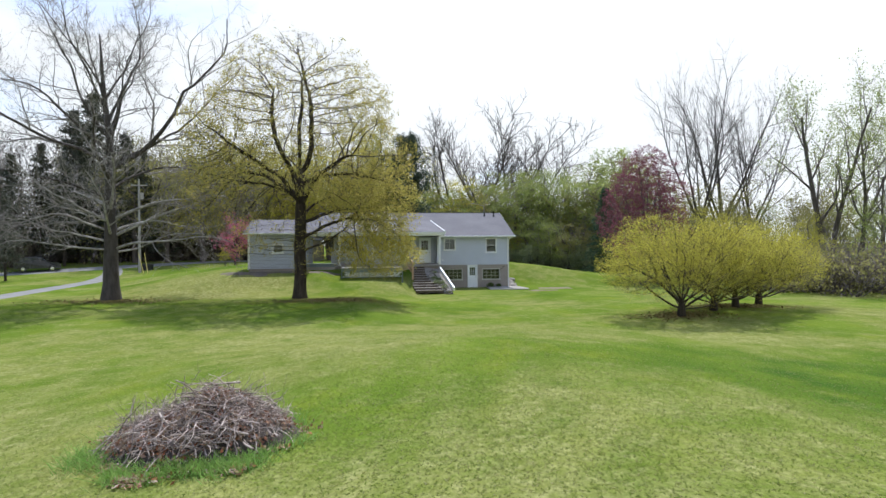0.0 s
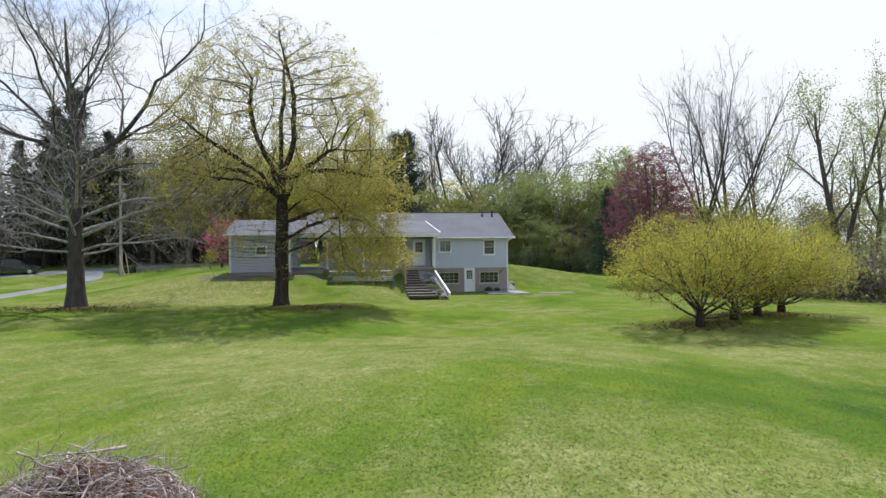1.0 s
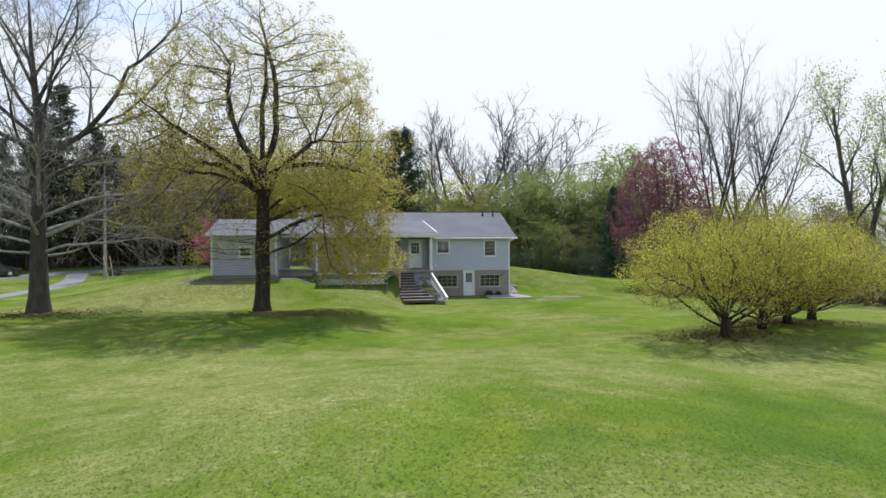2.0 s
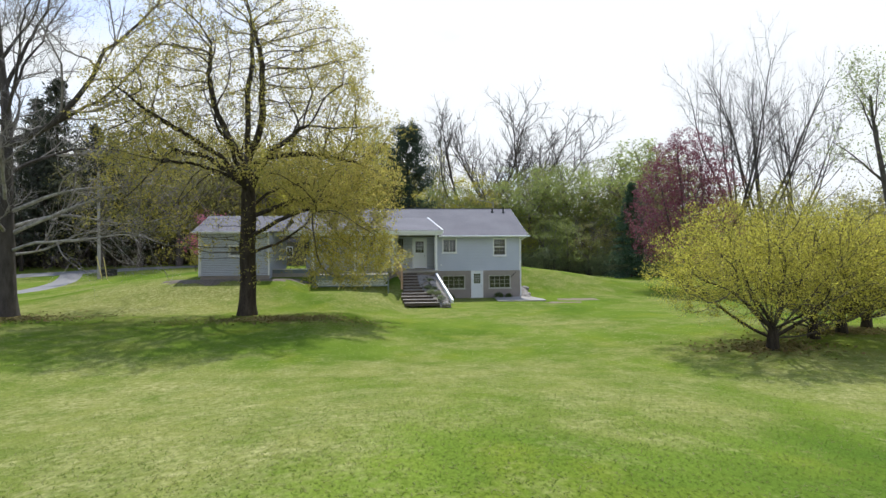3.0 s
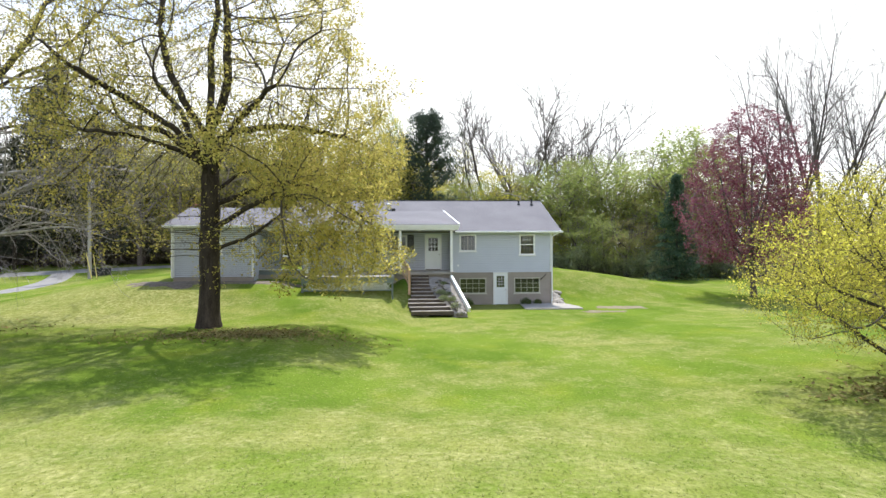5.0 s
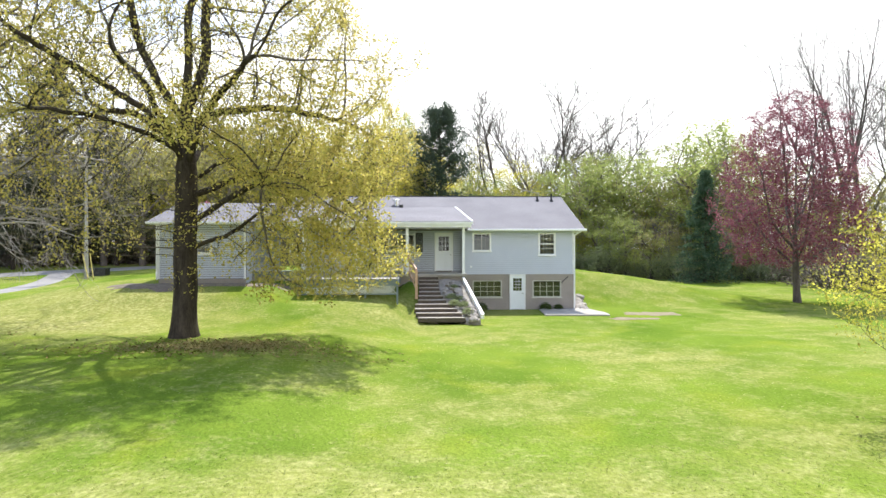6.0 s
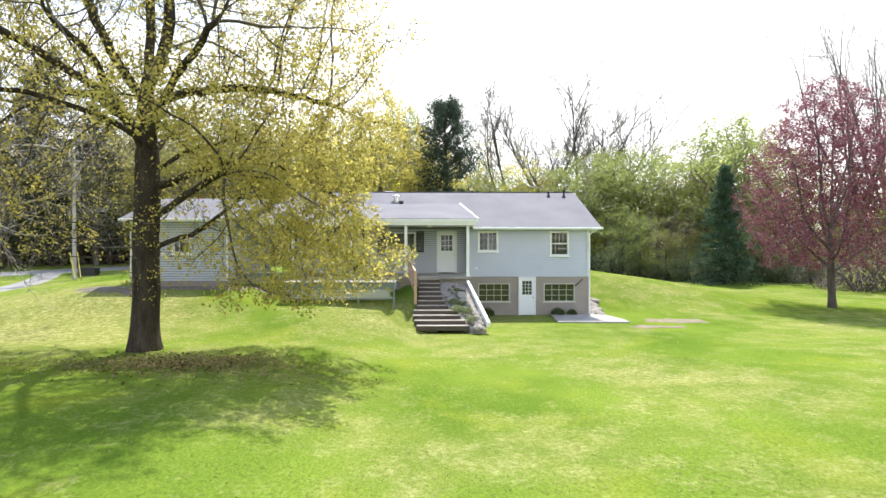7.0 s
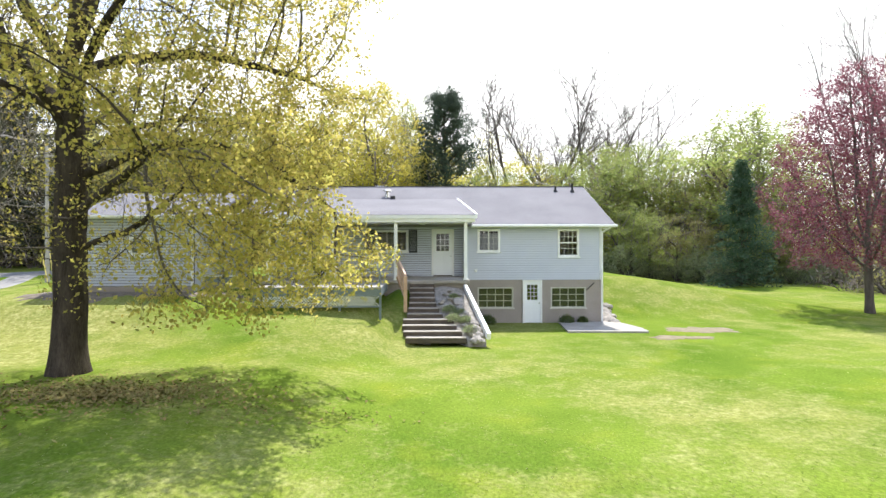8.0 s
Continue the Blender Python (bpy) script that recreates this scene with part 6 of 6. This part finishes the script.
def sticks(name, n, long, thick, out, seed, P=6):
    """Crooked sticks that lie over the heap at all angles."""
    r = np.random.default_rng(seed)
    a, d = r.random(n) * 6.283, np.sqrt(r.random(n))
    x, y = 1.3 * d * np.cos(a), 1.0 * d * np.sin(a)
    z = mound(x, y) * (0.72 + 0.3 * r.random(n)) + 0.02
    az = r.random(n) * 6.283
    slope = -0.75 * (x * np.cos(az) / 1.7 + y * np.sin(az) / 1.3) + 0.12 * r.normal(size=n) + out
    way = unit(np.stack([np.cos(az), np.sin(az), slope], -1))
    ln = long * (0.5 + r.random(n))
    p, rd = shoots(r, np.stack([x, y, z], -1) - way * (ln * 0.5)[:, None], way, ln, thick * (0.5 + r.random(n)), P, 0.2, -0.02, 0.3)
    p[:, :, 2] = np.maximum(p[:, :, 2], 0.01) + lie(p[:, :, 0], p[:, :, 1])
    s, w, l2, r2 = fork(r, p, rd, ln, 2, 0.3, 0.95, 40, 15, 0.4, flat, 0.6, 0.003)
    p2, rd2 = shoots(r, s, w, l2, r2, 4, 0.15, 0.0, 0.3)
    p2[:, :, 2] = np.maximum(p2[:, :, 2], lie(p2[:, :, 0], p2[:, :, 1]) + 0.01)
    ob = new(name, mesh_of(name, *tubes([(p, rd, 5), (p2, rd2, 3)]), STICK, True))
    ob.parent = pile
    if n > 1:
        tagged(ob, kind="stuff")


rr = np.random.default_rng(309)
hd, ha = np.sqrt(rr.random(4200)), rr.random(4200) * 6.283
hd = hd * (1 + 0.12 * np.sin(3 * ha) + 0.1 * np.sin(7 * ha + 1)) * (1 + 0.12 * rr.normal(size=4200) * (hd > 0.85))
hx, hy = 1.5 * hd * np.cos(ha), 1.12 * hd * np.sin(ha)
ob = new("dead_leaf_layer", mesh_of("dead_leaf_layer", *leaves(rr, np.stack([hx, hy, mound(hx, hy) * (0.8 + 0.14 * rr.random(4200)) + 0.03 + lie(hx, hy)], -1), 0.075, 1, 0.02), PILE_LEAF))
ob.parent = pile
tagged(ob, kind="stuff")
for i in range(90):
    sticks("stick", 1, 0.85, 0.016, 0.02, 1302 + i, 9)
sticks("stick_layer", 620, 0.7, 0.011, 0.04, 303, 8)
sticks("twig_layer", 650, 0.5, 0.005, 0.14, 304)
for i, (x, y, z, dx, dz, rr) in enumerate(((-0.38, 0.1, 0.55, 0.02, 0.34, 0.014), (0.62, 0.1, 0.5, 0.02, 0.25, 0.010), (-1.2, 0.1, 0.3, 0.02, 0.3, 0.009), (-0.1, -0.75, 0.45, 0.2, 0.3, 0.014))):
    p, rd = shoots(np.random.default_rng(310 + i), np.array([[x, y, z]]), unit(np.array([[dx, 0.1, dz]])), np.array([dz + 0.2]), np.array([rr]), 8, 0.12, 0.03, 0.3)
    ob = new("upright_stick", mesh_of("upright_stick", *tubes([(p, rd, 6)]), STICK, True))
    ob.parent = pile


def litter(name, label, x, y, rx, ry, count, size, seed, material=None, inner=0.0):
    """Fallen leaves that lie on the grass, thinning outwards."""
    r = np.random.default_rng(seed)
    a, d = r.random(count) * 6.283, inner + (1 - inner) * np.abs(r.normal(size=count)) * 0.5
    px, py = x + rx * d * np.cos(a), y + ry * d * np.sin(a)
    at = np.stack([px, py, ground_z(px, py) + 0.03 + 0.02 * r.random(count)], -1)
    n = count
    ang = r.random(n) * 6.283
    u = np.stack([np.cos(ang), np.sin(ang), 0.35 * r.normal(size=n)], -1)
    v = np.stack([-np.sin(ang), np.cos(ang), 0.35 * r.normal(size=n)], -1)
    s = (size * (0.5 + r.random(n)))[:, None]
    c = np.stack([at - u * s * 0.5, at + v * s * 0.3, at + u * s * 0.5, at - v * s * 0.3], 1).reshape(-1, 3)
    return tagged(new(name, mesh_of(name, c, np.arange(4 * n).reshape(-1, 4), material or LITTER)), label, "leaves", kind="stuff")


for i, (x, y, rx, n) in enumerate(((-0.55, -1.45, 0.36, 260), (0.85, -1.35, 0.26, 150), (0.2, -1.3, 0.5, 120), (-1.0, -0.9, 0.35, 120), (1.3, -0.6, 0.25, 60))):
    litter("fallen_leaves", "patch of reddish fallen leaves beside the brush pile", BX + x, BY + y, rx, 0.22, n, 0.085, 321 + 10 * i, PILE_LEAF)
litter("fallen_leaves", "brown leaf litter under the shade tree", -8.8, 34.9, 5.0, 1.9, 6500, 0.08, 322)
litter("fallen_leaves", "brown leaf litter under the round shrubs", 10.2, 26.2, 2.6, 1.5, 2800, 0.12, 323)
litter("fallen_leaves", "brown leaf litter under the round shrubs", 15.0, 28.5, 3.4, 1.5, 2800, 0.12, 324)
litter("fallen_leaves", "thin leaf litter under the bare tree", -23.0, 37.6, 5.0, 2.2, 3000, 0.12, 325)


# ---- low plants ----
def tuft(name, label, category, at, seed, radius, height, count, material, group="", size=0.1):
    """A rounded low plant of many small leaves."""
    r = np.random.default_rng(seed)
    d = unit(r.normal(size=(count, 3)))
    d[:, 2] = np.abs(d[:, 2])
    p = d * (0.55 + 0.45 * r.random(count)[:, None]) * np.array([radius, radius, height])
    ob = new(name, mesh_of(name, *leaves(r, p, size, 1, 0.02, -0.6, 0.3), material))
    ob.location = at
    return tagged(ob, label, category, group)


for i, (x, y, rr) in enumerate(((-0.72, 45.15, 0.30), (-0.30, 45.05, 0.26), (-0.62, 44.55, 0.32), (-0.15, 44.5, 0.28), (0.02, 43.75, 0.34), (-0.55, 46.2, 0.25))):
    tuft("lavender_plant", "rounded grey-green lavender plant among stones", "plant", (x, y, float(bed_z(x, y))), 401 + i, rr, rr * 0.8, 900, LEAF_SAGE, "rock garden plants", 0.07)
for i, (x, y, rr) in enumerate(((1.25, 49.5, 0.42), (0.85, 49.4, 0.3), (5.1, 49.6, 0.4), (5.9, 49.7, 0.28))):
    tuft("low_shrub", "low dark shrub against the basement wall", "shrub", (x, y, gz(x, y) + 0.02), 411 + i, rr, rr * 1.1, 1100, LEAF_SHADE, "shrubs by the basement wall", 0.08)
r = np.random.default_rng(421)
tuft_p = []
for i in range(52):
    a = r.normal() * 1.15 - 1.6
    tuft_p.append((BX + 1.65 * math.cos(a) * (0.85 + 0.3 * r.random()), BY - 0.05 + 1.3 * math.sin(a) * (0.8 + 0.4 * r.random())))


def blades(name, label, xy, tall, wide, seed, material):
    """Grass blades: bent slips standing on the ground."""
    r = np.random.default_rng(seed)
    x, y = xy[:, 0], xy[:, 1]
    n = len(x)
    at = np.stack([x, y, ground_z(x, y) - 0.005], -1)
    ang = r.random(n) * 6.283
    side = np.stack([np.cos(ang), np.sin(ang), 0 * ang], -1) * (wide * (0.6 + 0.8 * r.random(n)))[:, None] * 0.5
    h = (tall * (0.5 + r.random(n)))[:, None]
    lean = np.stack([r.normal(size=n) * 0.8, r.normal(size=n) * 0.8, np.ones(n)], -1)
    top = at + lean * h
    c = np.stack([at - side, at + side, top + side * 0.3, top - side * 0.3], 1).reshape(-1, 3)
    return tagged(new(name, mesh_of(name, c, np.arange(4 * n).reshape(-1, 4), material)), label, "grass", kind="stuff")


spots = np.repeat(np.array(tuft_p), 70, 0) + r.normal(size=(52 * 70, 2)) * 0.13
blades("tall_grass", "tall fresh grass left standing round the brush pile", spots, 0.15, 0.013, 422, LEAF_FRESH)
n = 130000
d = -1.0 + 36.0 * np.abs(r.normal(size=n) * 0.42) + 7.0 * r.random(n)
xy = np.stack([(r.random(n) + r.random(n) - 1.0) * (15 + 1.1 * d) - 4.5 + 0.10 * d, d], -1)
ang, s = r.random(n) * 6.283, (0.045 * (0.5 + r.random(n)))[:, None]
at = np.stack([xy[:, 0], xy[:, 1], ground_z(xy[:, 0], xy[:, 1]) + 0.003], -1)
u = np.stack([np.cos(ang), np.sin(ang), 0.12 + 0.15 * np.abs(r.normal(size=n))], -1) * s
w = np.stack([-np.sin(ang), np.cos(ang), 0 * ang], -1) * 0.007
c = np.stack([at - w, at + w, at + u + w * 0.4, at + u - w * 0.4], 1).reshape(-1, 3)
tagged(new("grass_blades", mesh_of("grass_blades", c, np.arange(4 * n).reshape(-1, 4), BLADE)), "short mown grass of the lawn", "grass", kind="stuff")
